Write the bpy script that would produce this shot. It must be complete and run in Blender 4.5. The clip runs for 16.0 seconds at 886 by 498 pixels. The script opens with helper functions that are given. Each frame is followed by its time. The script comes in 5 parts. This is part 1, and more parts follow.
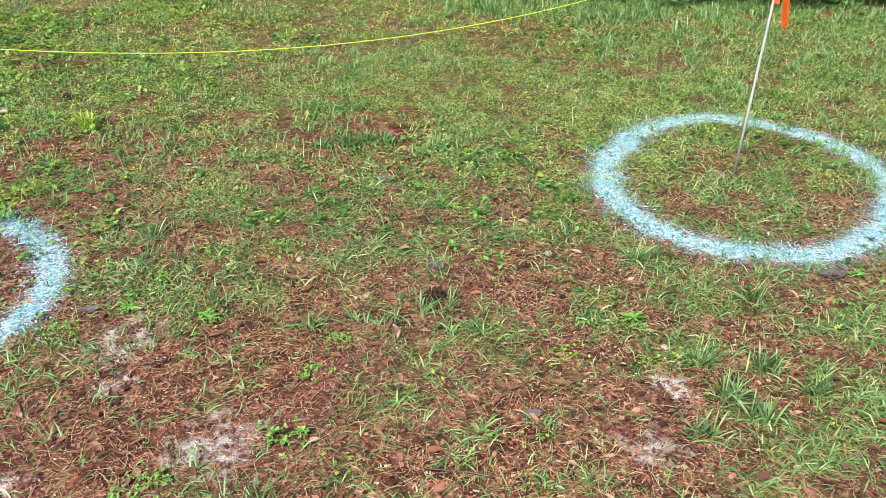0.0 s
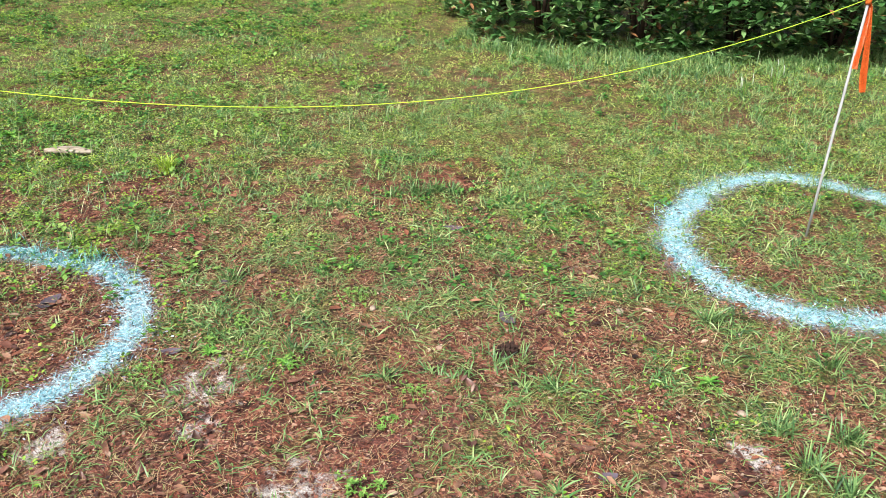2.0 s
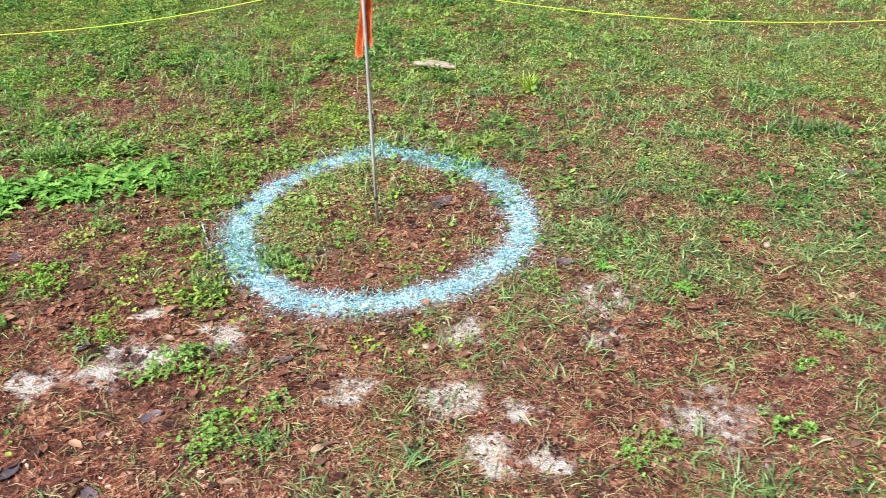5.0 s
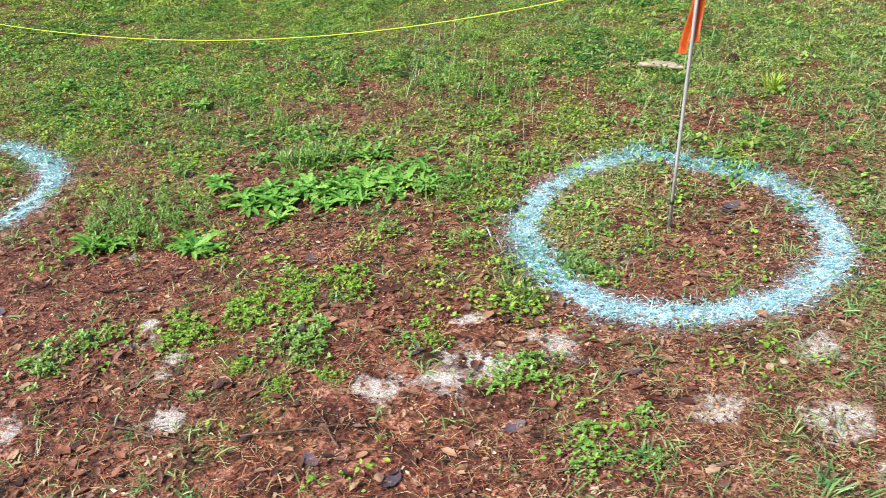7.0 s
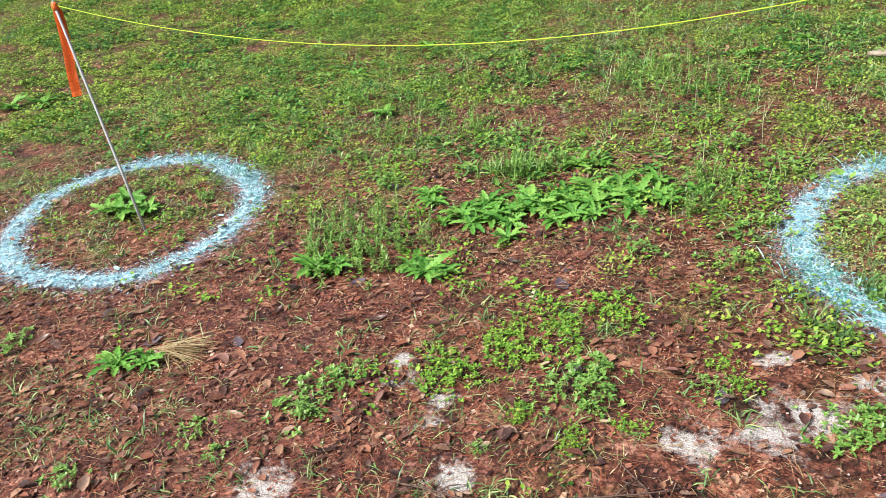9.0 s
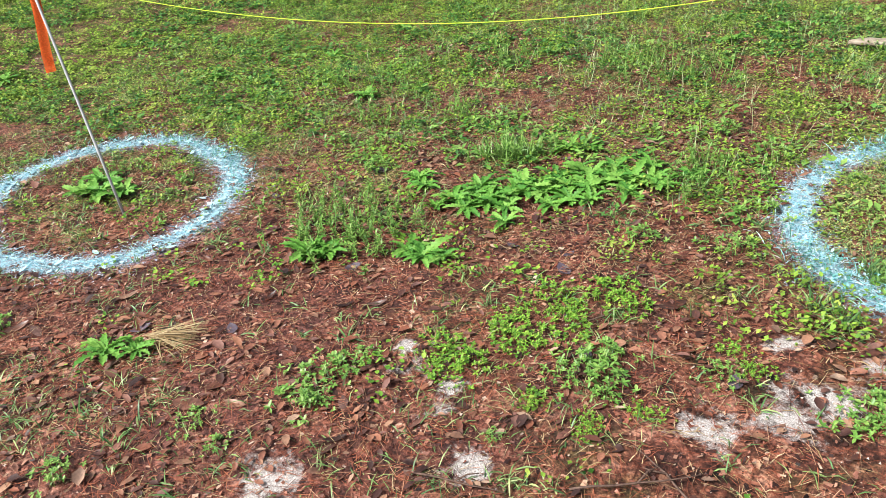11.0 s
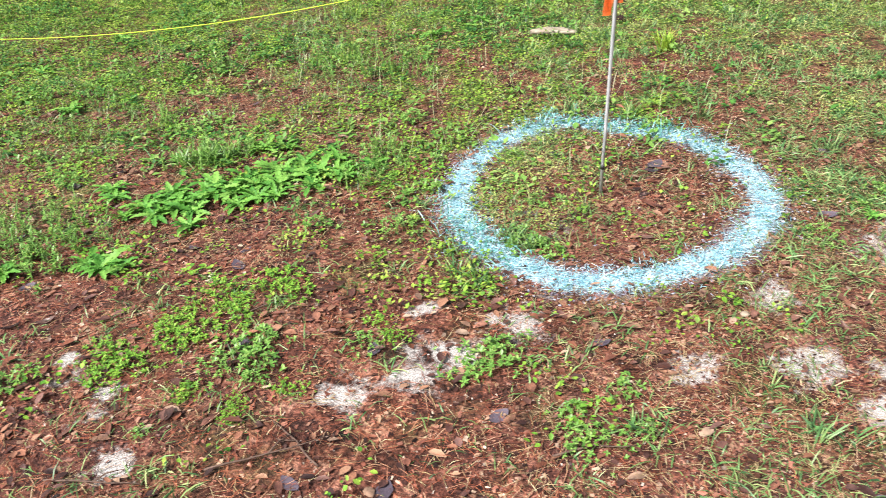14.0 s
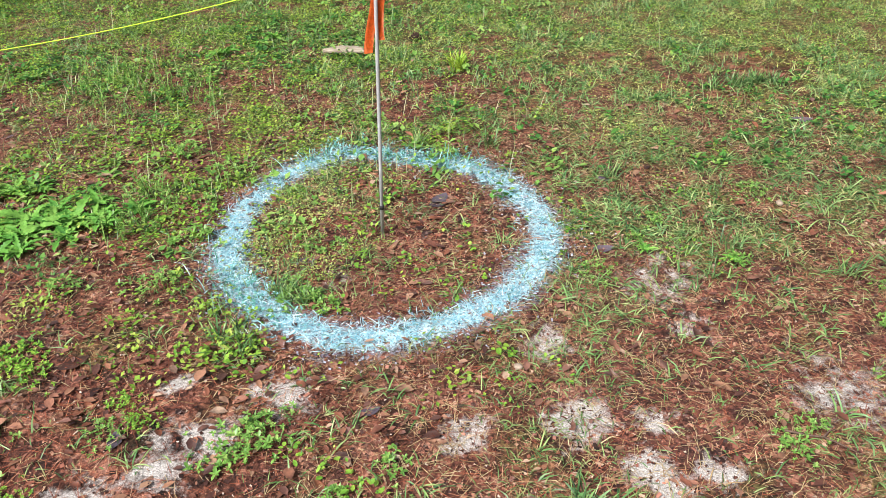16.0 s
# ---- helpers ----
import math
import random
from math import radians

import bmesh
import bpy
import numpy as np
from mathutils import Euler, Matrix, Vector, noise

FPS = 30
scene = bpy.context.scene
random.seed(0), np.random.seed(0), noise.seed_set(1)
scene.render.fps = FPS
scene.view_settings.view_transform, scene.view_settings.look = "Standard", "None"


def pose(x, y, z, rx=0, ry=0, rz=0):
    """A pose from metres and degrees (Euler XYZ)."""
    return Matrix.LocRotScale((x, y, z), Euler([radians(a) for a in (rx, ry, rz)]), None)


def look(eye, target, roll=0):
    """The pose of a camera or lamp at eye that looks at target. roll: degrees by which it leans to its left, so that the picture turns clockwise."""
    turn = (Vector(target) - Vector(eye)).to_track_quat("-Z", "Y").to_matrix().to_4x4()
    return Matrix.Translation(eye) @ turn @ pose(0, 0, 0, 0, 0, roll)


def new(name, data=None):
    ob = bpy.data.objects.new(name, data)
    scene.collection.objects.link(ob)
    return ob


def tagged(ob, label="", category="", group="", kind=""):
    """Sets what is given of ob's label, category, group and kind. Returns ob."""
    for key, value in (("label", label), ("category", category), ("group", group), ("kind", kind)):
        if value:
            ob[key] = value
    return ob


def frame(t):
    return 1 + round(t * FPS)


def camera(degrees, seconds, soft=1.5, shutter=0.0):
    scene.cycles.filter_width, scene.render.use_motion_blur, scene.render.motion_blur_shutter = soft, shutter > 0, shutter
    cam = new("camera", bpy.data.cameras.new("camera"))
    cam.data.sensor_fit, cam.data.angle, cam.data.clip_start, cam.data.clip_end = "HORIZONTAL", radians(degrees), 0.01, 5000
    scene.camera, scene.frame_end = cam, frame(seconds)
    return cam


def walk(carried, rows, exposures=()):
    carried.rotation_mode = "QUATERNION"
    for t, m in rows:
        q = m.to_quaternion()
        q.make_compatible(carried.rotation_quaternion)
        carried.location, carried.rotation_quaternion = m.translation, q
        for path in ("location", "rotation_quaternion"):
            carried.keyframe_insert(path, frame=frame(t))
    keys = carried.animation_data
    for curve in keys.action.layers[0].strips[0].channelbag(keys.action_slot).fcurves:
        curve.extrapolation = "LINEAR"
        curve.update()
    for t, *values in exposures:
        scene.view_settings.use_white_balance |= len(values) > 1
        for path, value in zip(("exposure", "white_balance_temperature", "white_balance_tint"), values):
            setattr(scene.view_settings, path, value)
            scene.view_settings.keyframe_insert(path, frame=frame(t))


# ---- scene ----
cam = camera(58.0, 16.0, soft=0.5, shutter=0.25)
PATH = [
    (0, (2.086, -2.115, 1.442), (1.948, -0.356, 0.5), 0.8),
    (0.5, (2.068, -2.114, 1.439), (1.93, -0.352, 0.502), 0.8),
    (1, (2.022, -2.112, 1.434), (1.802, -0.36, 0.495), 1.2),
    (1.5, (1.985, -2.122, 1.462), (1.696, -0.371, 0.539), 0.7),
    (2, (1.978, -2.139, 1.498), (1.725, -0.348, 0.646), 1.2),
    (2.5, (1.959, -2.122, 1.465), (1.735, -0.344, 0.577), 1.2),
    (3, (1.921, -2.092, 1.432), (1.641, -0.35, 0.49), 1.1),
    (3.2, (1.911, -2.085, 1.43), (1.586, -0.37, 0.46), 1.5),
    (3.5, (1.891, -2.062, 1.425), (1.388, -0.4, 0.432), 1.3),
    (4, (1.806, -2.123, 1.415), (1.105, -0.534, 0.423), -0.1),
    (4.2, (1.747, -2.164, 1.409), (1.025, -0.582, 0.42), -0.2),
    (6.3, (1.106, -2.416, 1.399), (0.112, -0.972, 0.436), -2.9),
    (6.5, (1.037, -2.451, 1.388), (0.035, -1.012, 0.426), -2.7),
    (7, (0.839, -2.565, 1.379), (-0.193, -1.142, 0.426), -4.4),
    (7.5, (0.672, -2.581, 1.368), (-0.386, -1.176, 0.416), -4.3),
    (8, (0.482, -2.548, 1.351), (-0.739, -1.266, 0.42), -7.9),
    (8.5, (0.36, -2.569, 1.366), (-0.882, -1.307, 0.436), -8.3),
    (9, (0.243, -2.638, 1.376), (-0.982, -1.367, 0.435), -8.4),
    (9.2, (0.201, -2.663, 1.378), (-1.017, -1.391, 0.431), -8.3),
    (11.3, (0.101, -2.693, 1.355), (-1.014, -1.357, 0.369), -6.1),
    (11.5, (0.106, -2.688, 1.354), (-0.997, -1.344, 0.365), -5.8),
    (12, (0.137, -2.664, 1.343), (-0.923, -1.292, 0.346), -6.3),
    (12.5, (0.208, -2.642, 1.343), (-0.782, -1.226, 0.336), -7.3),
    (13, (0.331, -2.61, 1.354), (-0.51, -1.114, 0.327), -6.0),
    (13.5, (0.466, -2.582, 1.35), (-0.33, -1.061, 0.324), -6.0),
    (14, (0.588, -2.566, 1.355), (-0.161, -1.017, 0.334), -5.6),
    (14.5, (0.656, -2.54, 1.365), (0.092, -0.924, 0.33), -3.8),
    (15, (0.687, -2.449, 1.37), (0.28, -0.794, 0.325), -1.9),
    (15.5, (0.703, -2.319, 1.395), (0.339, -0.654, 0.349), -1.0),
    (16, (0.733, -2.274, 1.399), (0.353, -0.614, 0.349), -1.9),
]
walk(cam, [(t, look(eye, target, roll)) for t, eye, target, roll in PATH], [(0, 1.39), (4, 1.48), (7, 1.42), (9, 1.36), (12, 1.44), (14.5, 1.6), (16, 1.29)])


# ---- light ----
SUN_UP, SUN_TURN = 50, 205
world = bpy.data.worlds.new("overcast_sky")
scene.world = world
world.use_nodes = True
wn = world.node_tree
sky = wn.nodes.new("ShaderNodeTexSky")
sky.sky_type, sky.sun_disc = "NISHITA", False
sky.sun_elevation, sky.sun_rotation = radians(SUN_UP), radians(SUN_TURN)
sky.air_density, sky.dust_density, sky.ozone_density = 1.0, 6.0, 1.0
wn.nodes["Background"].inputs[1].default_value = 0.051
haze = wn.nodes.new("ShaderNodeHueSaturation")
haze.inputs["Saturation"].default_value = 0.55
wn.links.new(sky.outputs[0], haze.inputs["Color"])
wn.links.new(haze.outputs[0], wn.nodes["Background"].inputs[0])
sun_data = bpy.data.lights.new("sun", "SUN")
sun_data.energy, sun_data.angle, sun_data.color = 2.65, radians(12), (1.0, 0.97, 0.94)
sun = new("sun", sun_data)
sun.matrix_world = look((3 * math.sin(radians(SUN_TURN)), 3 * math.cos(radians(SUN_TURN)), 3 * math.tan(radians(SUN_UP))), (0, 0, 0))


# ---- materials ----
class Nodes:
    """A small shorthand for wiring one material."""

    def __init__(self, name, rough=0.7, spec=0.3):
        self.mat = bpy.data.materials.new(name)
        self.mat.use_nodes = True
        self.tree = self.mat.node_tree
        self.bsdf = self.tree.nodes["Principled BSDF"]
        self.bsdf.inputs["Roughness"].default_value = rough
        self.bsdf.inputs["Specular IOR Level"].default_value = spec
        self.co = self.add("ShaderNodeTexCoord").outputs["Object"]

    def add(self, kind):
        return self.tree.nodes.new(kind)

    def link(self, a, b):
        self.tree.links.new(a, b)

    def noise(self, scale, detail=4.0, rough=0.6, co=None):
        n = self.add("ShaderNodeTexNoise")
        n.inputs["Scale"].default_value, n.inputs["Detail"].default_value, n.inputs["Roughness"].default_value = scale, detail, rough
        self.link(co or self.co, n.inputs["Vector"])
        return n.outputs["Fac"]

    def ramp(self, fac, stops, constant=False):
        r = self.add("ShaderNodeValToRGB")
        while len(r.color_ramp.elements) < len(stops):
            r.color_ramp.elements.new(0.5)
        for e, (p, c) in zip(r.color_ramp.elements, stops):
            e.position, e.color = p, (*c, 1) if len(c) == 3 else c
        if constant:
            r.color_ramp.interpolation = "CONSTANT"
        self.link(fac, r.inputs["Fac"])
        return r.outputs["Color"]

    def mix(self, fac, a, b, blend="MIX"):
        m = self.add("ShaderNodeMix")
        m.data_type, m.blend_type = "RGBA", blend
        for sock, v in ((m.inputs[0], fac), (m.inputs[6], a), (m.inputs[7], b)):
            if isinstance(v, (int, float)):
                sock.default_value = v
            elif isinstance(v, tuple):
                sock.default_value = (*v, 1)
            else:
                self.link(v, sock)
        return m.outputs[2]

    def math(self, op, a, b=0.0, clamp=False):
        m = self.add("ShaderNodeMath")
        m.operation, m.use_clamp = op, clamp
        for sock, v in zip(m.inputs, (a, b)):
            if isinstance(v, (int, float)):
                sock.default_value = v
            else:
                self.link(v, sock)
        return m.outputs[0]

    def attr(self, name):
        a = self.add("ShaderNodeAttribute")
        a.attribute_name = name
        return a.outputs["Fac"]

    def island(self):
        return self.add("ShaderNodeNewGeometry").outputs["Random Per Island"]

    def one(self):
        return self.add("ShaderNodeObjectInfo").outputs["Random"]

    def color(self, c):
        if isinstance(c, tuple):
            self.bsdf.inputs["Base Color"].default_value = (*c, 1)
        else:
            self.link(c, self.bsdf.inputs["Base Color"])

    def bump(self, height, strength=0.4, distance=0.01):
        b = self.add("ShaderNodeBump")
        b.inputs["Strength"].default_value, b.inputs["Distance"].default_value = strength, distance
        self.link(height, b.inputs["Height"])
        self.link(b.outputs[0], self.bsdf.inputs["Normal"])

    def thin(self, c, amount):
        """Lets some light through a leaf."""
        t, m = self.add("ShaderNodeBsdfTranslucent"), self.add("ShaderNodeMixShader")
        self.link(c, t.inputs["Color"])
        m.inputs[0].default_value = amount
        self.link(self.bsdf.outputs[0], m.inputs[1])
        self.link(t.outputs[0], m.inputs[2])
        self.link(m.outputs[0], self.tree.nodes["Material Output"].inputs["Surface"])


def leafy(name, stops, tint, tint_scale=0.9, rough=0.5, spec=0.35, through_light=0.2, by_object=False, clumped=0.0, damp=0.0):
    """Foliage, dead or alive: a colour for each piece, drifting slowly over the ground, with fine streaks."""
    n = Nodes(name, rough, spec)
    pick = n.island()
    if by_object:
        pick = n.math("FRACT", n.math("ADD", n.one(), n.math("MULTIPLY", pick, 0.35)))
    if clumped:
        near = n.math("MULTIPLY", n.math("SUBTRACT", n.noise(9, 3, 0.55), 0.5), 3.2 * clumped)
        pick = n.math("ADD", n.math("MULTIPLY", n.math("SUBTRACT", pick, 0.5), 1 - 0.45 * clumped), n.math("ADD", near, 0.5), True)
    c = n.ramp(pick, stops)
    drift = n.ramp(n.noise(tint_scale, 3), [(0.42, (0, 0, 0)), (0.62, (1, 1, 1))])
    c = n.mix(n.math("MULTIPLY", drift, 0.4), c, tint)
    fine = n.noise(160, 3)
    c = n.mix(0.5, c, n.ramp(fine, [(0.3, (0.35, 0.35, 0.35)), (0.7, (1, 1, 1))]), "MULTIPLY")
    n.color(c)
    n.bump(fine, 0.3, 0.002)
    if damp:
        # Wet litter blotches, made deeper to stand in for shadow between pieces.
        wet = n.ramp(n.noise(8.0, 5, 0.6), [(0.4, (0.2, 0.18, 0.2)), (0.54, (1, 1, 1))])
        c = n.mix(damp, c, wet, "MULTIPLY")
        n.color(c)
    if through_light:
        n.thin(c, through_light)
    return n.mat


def ground_material():
    n = Nodes("needle_litter_soil", 0.6, 0.2)
    wide, mid, fine, grit = n.noise(1.7, 5), n.noise(11, 6, 0.65), n.noise(70, 5, 0.7), n.noise(320, 3, 0.7)
    # Darkest tones also stand in for shadow in gaps between the litter.
    soil = n.ramp(mid, [(0.34, (0.014, 0.008, 0.007)), (0.46, (0.075, 0.028, 0.019)), (0.56, (0.21, 0.08, 0.053)), (0.66, (0.38, 0.2, 0.145))])
    soil = n.mix(n.ramp(wide, [(0.4, (0, 0, 0)), (0.65, (0.6, 0.6, 0.6))]), soil, (0.13, 0.058, 0.052))
    soil = n.mix(0.85, soil, n.ramp(fine, [(0.36, (0.15, 0.13, 0.13)), (0.5, (0.8, 0.76, 0.76)), (0.64, (2.0, 1.9, 1.8))]), "MULTIPLY")
    # Thatch greens are dark to stand in for shade deep among the leaves.
    shaded_thatch = n.ramp(fine, [(0.38, (0.016, 0.026, 0.008)), (0.5, (0.075, 0.105, 0.025)), (0.64, (0.26, 0.29, 0.08))])
    green = n.math("MULTIPLY", n.attr("green"), n.ramp(n.noise(5, 5), [(0.32, (0.3,) * 3), (0.54, (1,) * 3)]), True)
    c = n.mix(green, soil, shaded_thatch)
    sand = n.ramp(n.math("ADD", n.attr("sand"), n.math("MULTIPLY", n.math("SUBTRACT", n.noise(20, 8, 0.72), 0.5), 2.3)), [(0.36, (0,) * 3), (0.8, (1,) * 3)])
    pale = n.ramp(grit, [(0.35, (0.22, 0.19, 0.175)), (0.5, (0.44, 0.41, 0.39)), (0.62, (0.62, 0.595, 0.575))])
    c = n.mix(sand, c, pale)
    speck = n.math("SUBTRACT", n.noise(130, 6, 0.8), 0.5)
    mist = n.ramp(n.math("ADD", n.attr("mist"), n.math("MULTIPLY", speck, 2.2)), [(0.45, (0,) * 3), (1.0, (0.6,) * 3)])
    c = n.mix(mist, c, (0.36, 0.38, 0.5))
    paint = n.ramp(n.math("ADD", n.attr("paint"), n.math("MULTIPLY", speck, 1.9)), [(0.4, (0,) * 3), (0.75, (1,) * 3)])
    c = n.mix(paint, c, n.ramp(fine, [(0.36, (0.2, 0.5, 0.62)), (0.5, (0.5, 0.76, 0.85)), (0.62, (0.76, 0.9, 0.95))]))
    n.color(c)
    n.bump(n.math("ADD", fine, n.math("MULTIPLY", mid, 1.5)), 0.9, 0.012)
    return n.mat


SOIL = ground_material()
GRASS = leafy("grass_green", [(0, (0.025, 0.085, 0.034)), (0.3, (0.095, 0.22, 0.068)), (0.65, (0.23, 0.37, 0.12)), (0.88, (0.35, 0.45, 0.18)), (1, (0.55, 0.5, 0.24))], (0.17, 0.3, 0.09), spec=0.4, rough=0.42, clumped=0.45)
FAR_GRASS = leafy("grass_yellow_green", [(0, (0.045, 0.13, 0.025)), (0.3, (0.2, 0.39, 0.07)), (0.65, (0.46, 0.64, 0.15)), (1, (0.68, 0.72, 0.3))], (0.5, 0.6, 0.17), spec=0.2, clumped=0.45)
COVER = leafy("ground_cover_leaf", [(0, (0.012, 0.05, 0.008)), (0.25, (0.06, 0.17, 0.02)), (0.6, (0.22, 0.39, 0.05)), (0.85, (0.37, 0.51, 0.085)), (1, (0.48, 0.55, 0.14))], (0.32, 0.43, 0.06), spec=0.2, clumped=0.55)
ROSETTE = leafy("rosette_leaf", [(0, (0.06, 0.22, 0.033)), (0.5, (0.14, 0.36, 0.055)), (1, (0.26, 0.49, 0.1))], (0.17, 0.38, 0.06), spec=0.25, rough=0.55, by_object=True)
MOSS = leafy("yellow_moss", [(0, (0.16, 0.25, 0.06)), (0.4, (0.38, 0.47, 0.13)), (0.75, (0.52, 0.58, 0.2)), (1, (0.6, 0.62, 0.29))], (0.42, 0.46, 0.11), spec=0.15, clumped=0.6)
DARK_COVER = leafy("dark_weed_leaf", [(0, (0.015, 0.06, 0.014)), (0.4, (0.045, 0.17, 0.03)), (0.8, (0.13, 0.33, 0.06)), (1, (0.3, 0.46, 0.1))], (0.08, 0.23, 0.04), spec=0.3, clumped=0.4)
PAINT_WHITE = leafy("thick_pale_paint", [(0, (0.3, 0.6, 0.7)), (0.5, (0.52, 0.76, 0.83)), (1, (0.85, 0.92, 0.94))], (0.6, 0.8, 0.87), tint_scale=9, through_light=0, rough=0.55, spec=0.3)
TEAL = leafy("blue_green_stained_grass", [(0, (0.04, 0.2, 0.14)), (0.45, (0.12, 0.38, 0.33)), (0.8, (0.3, 0.62, 0.66)), (1, (0.6, 0.84, 0.9))], (0.2, 0.5, 0.5), tint_scale=14, rough=0.5, spec=0.3, through_light=0.15)
STAR_GRASS = leafy("bright_grass", [(0, (0.035, 0.11, 0.04)), (0.35, (0.1, 0.25, 0.075)), (0.7, (0.24, 0.4, 0.13)), (1, (0.45, 0.52, 0.22))], (0.17, 0.32, 0.1), spec=0.4, rough=0.42, clumped=0.2)
LIME_COVER = leafy("lime_seedling_leaf", [(0, (0.06, 0.18, 0.02)), (0.5, (0.2, 0.37, 0.045)), (1, (0.38, 0.52, 0.09))], (0.28, 0.42, 0.05), spec=0.2, clumped=0.3)
FLECK = leafy("pale_fleck", [(0, (0.26, 0.15, 0.11)), (0.5, (0.42, 0.29, 0.22)), (1, (0.62, 0.54, 0.48))], (0.38, 0.27, 0.23), through_light=0)
SEED_STALK = leafy("pale_stalk", [(0, (0.25, 0.34, 0.14)), (0.6, (0.42, 0.48, 0.26)), (1, (0.55, 0.55, 0.36))], (0.4, 0.46, 0.22))
MIST = leafy("lilac_overspray", [(0, (0.16, 0.15, 0.2)), (0.5, (0.32, 0.33, 0.42)), (1, (0.5, 0.58, 0.68))], (0.3, 0.3, 0.4), through_light=0)
LIME = leafy("lime_grass", [(0, (0.2, 0.4, 0.03)), (1, (0.48, 0.62, 0.08))], (0.4, 0.55, 0.06))
WEED = leafy("weed_leaf", [(0, (0.08, 0.21, 0.036)), (0.5, (0.18, 0.37, 0.07)), (1, (0.34, 0.5, 0.13))], (0.2, 0.4, 0.06), spec=0.5, rough=0.4)
CLOVER = leafy("clover_leaf", [(0, (0.06, 0.19, 0.025)), (0.5, (0.17, 0.37, 0.04)), (1, (0.34, 0.52, 0.075))], (0.22, 0.41, 0.05), spec=0.25, rough=0.5)
DRY = leafy("straw", [(0, (0.3, 0.2, 0.09)), (0.5, (0.5, 0.38, 0.2)), (1, (0.64, 0.54, 0.33))], (0.42, 0.28, 0.15), through_light=0.1)
NEEDLE = leafy("pine_needle", [(0, (0.03, 0.011, 0.007)), (0.35, (0.21, 0.056, 0.031)), (0.65, (0.47, 0.14, 0.075)), (0.85, (0.52, 0.215, 0.118)), (1, (0.66, 0.46, 0.3))], (0.29, 0.088, 0.046), through_light=0, rough=0.5, spec=0.25, damp=0.72)
# The near-black low end also paints in shaded holes between crumbs.
CHIP = leafy("bark_crumb", [(0, (0.01, 0.007, 0.006)), (0.32, (0.06, 0.025, 0.02)), (0.52, (0.26, 0.09, 0.058)), (0.8, (0.45, 0.2, 0.14)), (0.94, (0.5, 0.33, 0.22)), (1, (0.68, 0.57, 0.45))], (0.2, 0.08, 0.06), through_light=0, rough=0.55, spec=0.25, damp=0.72)
DEAD = leafy("dead_leaf", [(0, (0.03, 0.017, 0.015)), (0.25, (0.11, 0.05, 0.035)), (0.45, (0.28, 0.105, 0.055)), (0.6, (0.17, 0.115, 0.105)), (0.75, (0.34, 0.16, 0.09)), (0.92, (0.38, 0.22, 0.145)), (1, (0.44, 0.29, 0.2))], (0.16, 0.075, 0.055), through_light=0.05, rough=0.38, spec=0.45, by_object=True, damp=0.75)
LITTER = leafy("damp_leaf_litter", [(0, (0.035, 0.018, 0.016)), (0.2, (0.12, 0.05, 0.038)), (0.4, (0.3, 0.105, 0.055)), (0.55, (0.24, 0.13, 0.11)), (0.72, (0.38, 0.16, 0.09)), (0.92, (0.46, 0.27, 0.17)), (1, (0.6, 0.44, 0.32))], (0.16, 0.075, 0.055), through_light=0.05, rough=0.38, spec=0.55, damp=0.75)
SLATE = leafy("wet_dark_leaf", [(0, (0.07, 0.055, 0.075)), (1, (0.15, 0.12, 0.15))], (0.1, 0.08, 0.1), through_light=0, rough=0.45, spec=0.35, by_object=True)
PAINT = leafy("light_blue_paint", [(0, (0.05, 0.26, 0.34)), (0.2, (0.18, 0.48, 0.6)), (0.55, (0.4, 0.7, 0.82)), (0.85, (0.64, 0.85, 0.92)), (1, (0.88, 0.95, 0.97))], (0.37, 0.7, 0.83), tint_scale=9, through_light=0.1, rough=0.6, spec=0.25)
HEDGE_LEAF = leafy("hedge_leaf", [(0, (0.025, 0.09, 0.025)), (0.35, (0.09, 0.24, 0.065)), (0.7, (0.24, 0.45, 0.15)), (0.93, (0.4, 0.6, 0.24)), (0.955, (0.5, 0.24, 0.12)), (1, (0.4, 0.15, 0.07))], (0.05, 0.13, 0.035), rough=0.32, spec=0.55, through_light=0.15)


def plain(name, stops, scale, rough, spec=0.4, bump=0.2, stretch=None):
    n = Nodes(name, rough, spec)
    co = n.co
    if stretch:
        m = n.add("ShaderNodeMapping")
        m.inputs["Scale"].default_value = stretch
        n.link(n.co, m.inputs["Vector"])
        co = m.outputs[0]
    f = n.noise(scale, 5, 0.65, co)
    n.color(n.ramp(f, stops))
    n.bump(f, bump, 0.004)
    return n.mat


STAKE = plain("weathered_white_fibreglass", [(0.3, (0.3, 0.31, 0.32)), (0.6, (0.45, 0.465, 0.48)), (0.8, (0.56, 0.575, 0.59))], 60, 0.5, 0.4, 0.15, (1, 1, 0.15))
BAND = plain("black_tape", [(0.3, (0.012, 0.012, 0.014)), (0.7, (0.03, 0.03, 0.03))], 200, 0.5)
ORANGE = leafy("orange_flagging_tape", [(0, (0.9, 0.17, 0.03)), (1, (0.98, 0.26, 0.06))], (0.98, 0.22, 0.05), tint_scale=20, rough=0.35, spec=0.4, through_light=0.3)
STRING = plain("yellow_green_twine", [(0.3, (0.38, 0.6, 0.03)), (0.7, (0.58, 0.82, 0.07))], 400, 0.5, 0.3, 0.6)
WOOD = plain("bleached_wood", [(0.3, (0.1, 0.08, 0.06)), (0.46, (0.27, 0.225, 0.17)), (0.65, (0.44, 0.385, 0.31))], 30, 0.75, 0.25, 0.8, (0.25, 2.0, 2.0))
CONE = plain("pine_cone_scale", [(0.3, (0.012, 0.008, 0.007)), (0.7, (0.05, 0.03, 0.024))], 80, 0.85, 0.08)
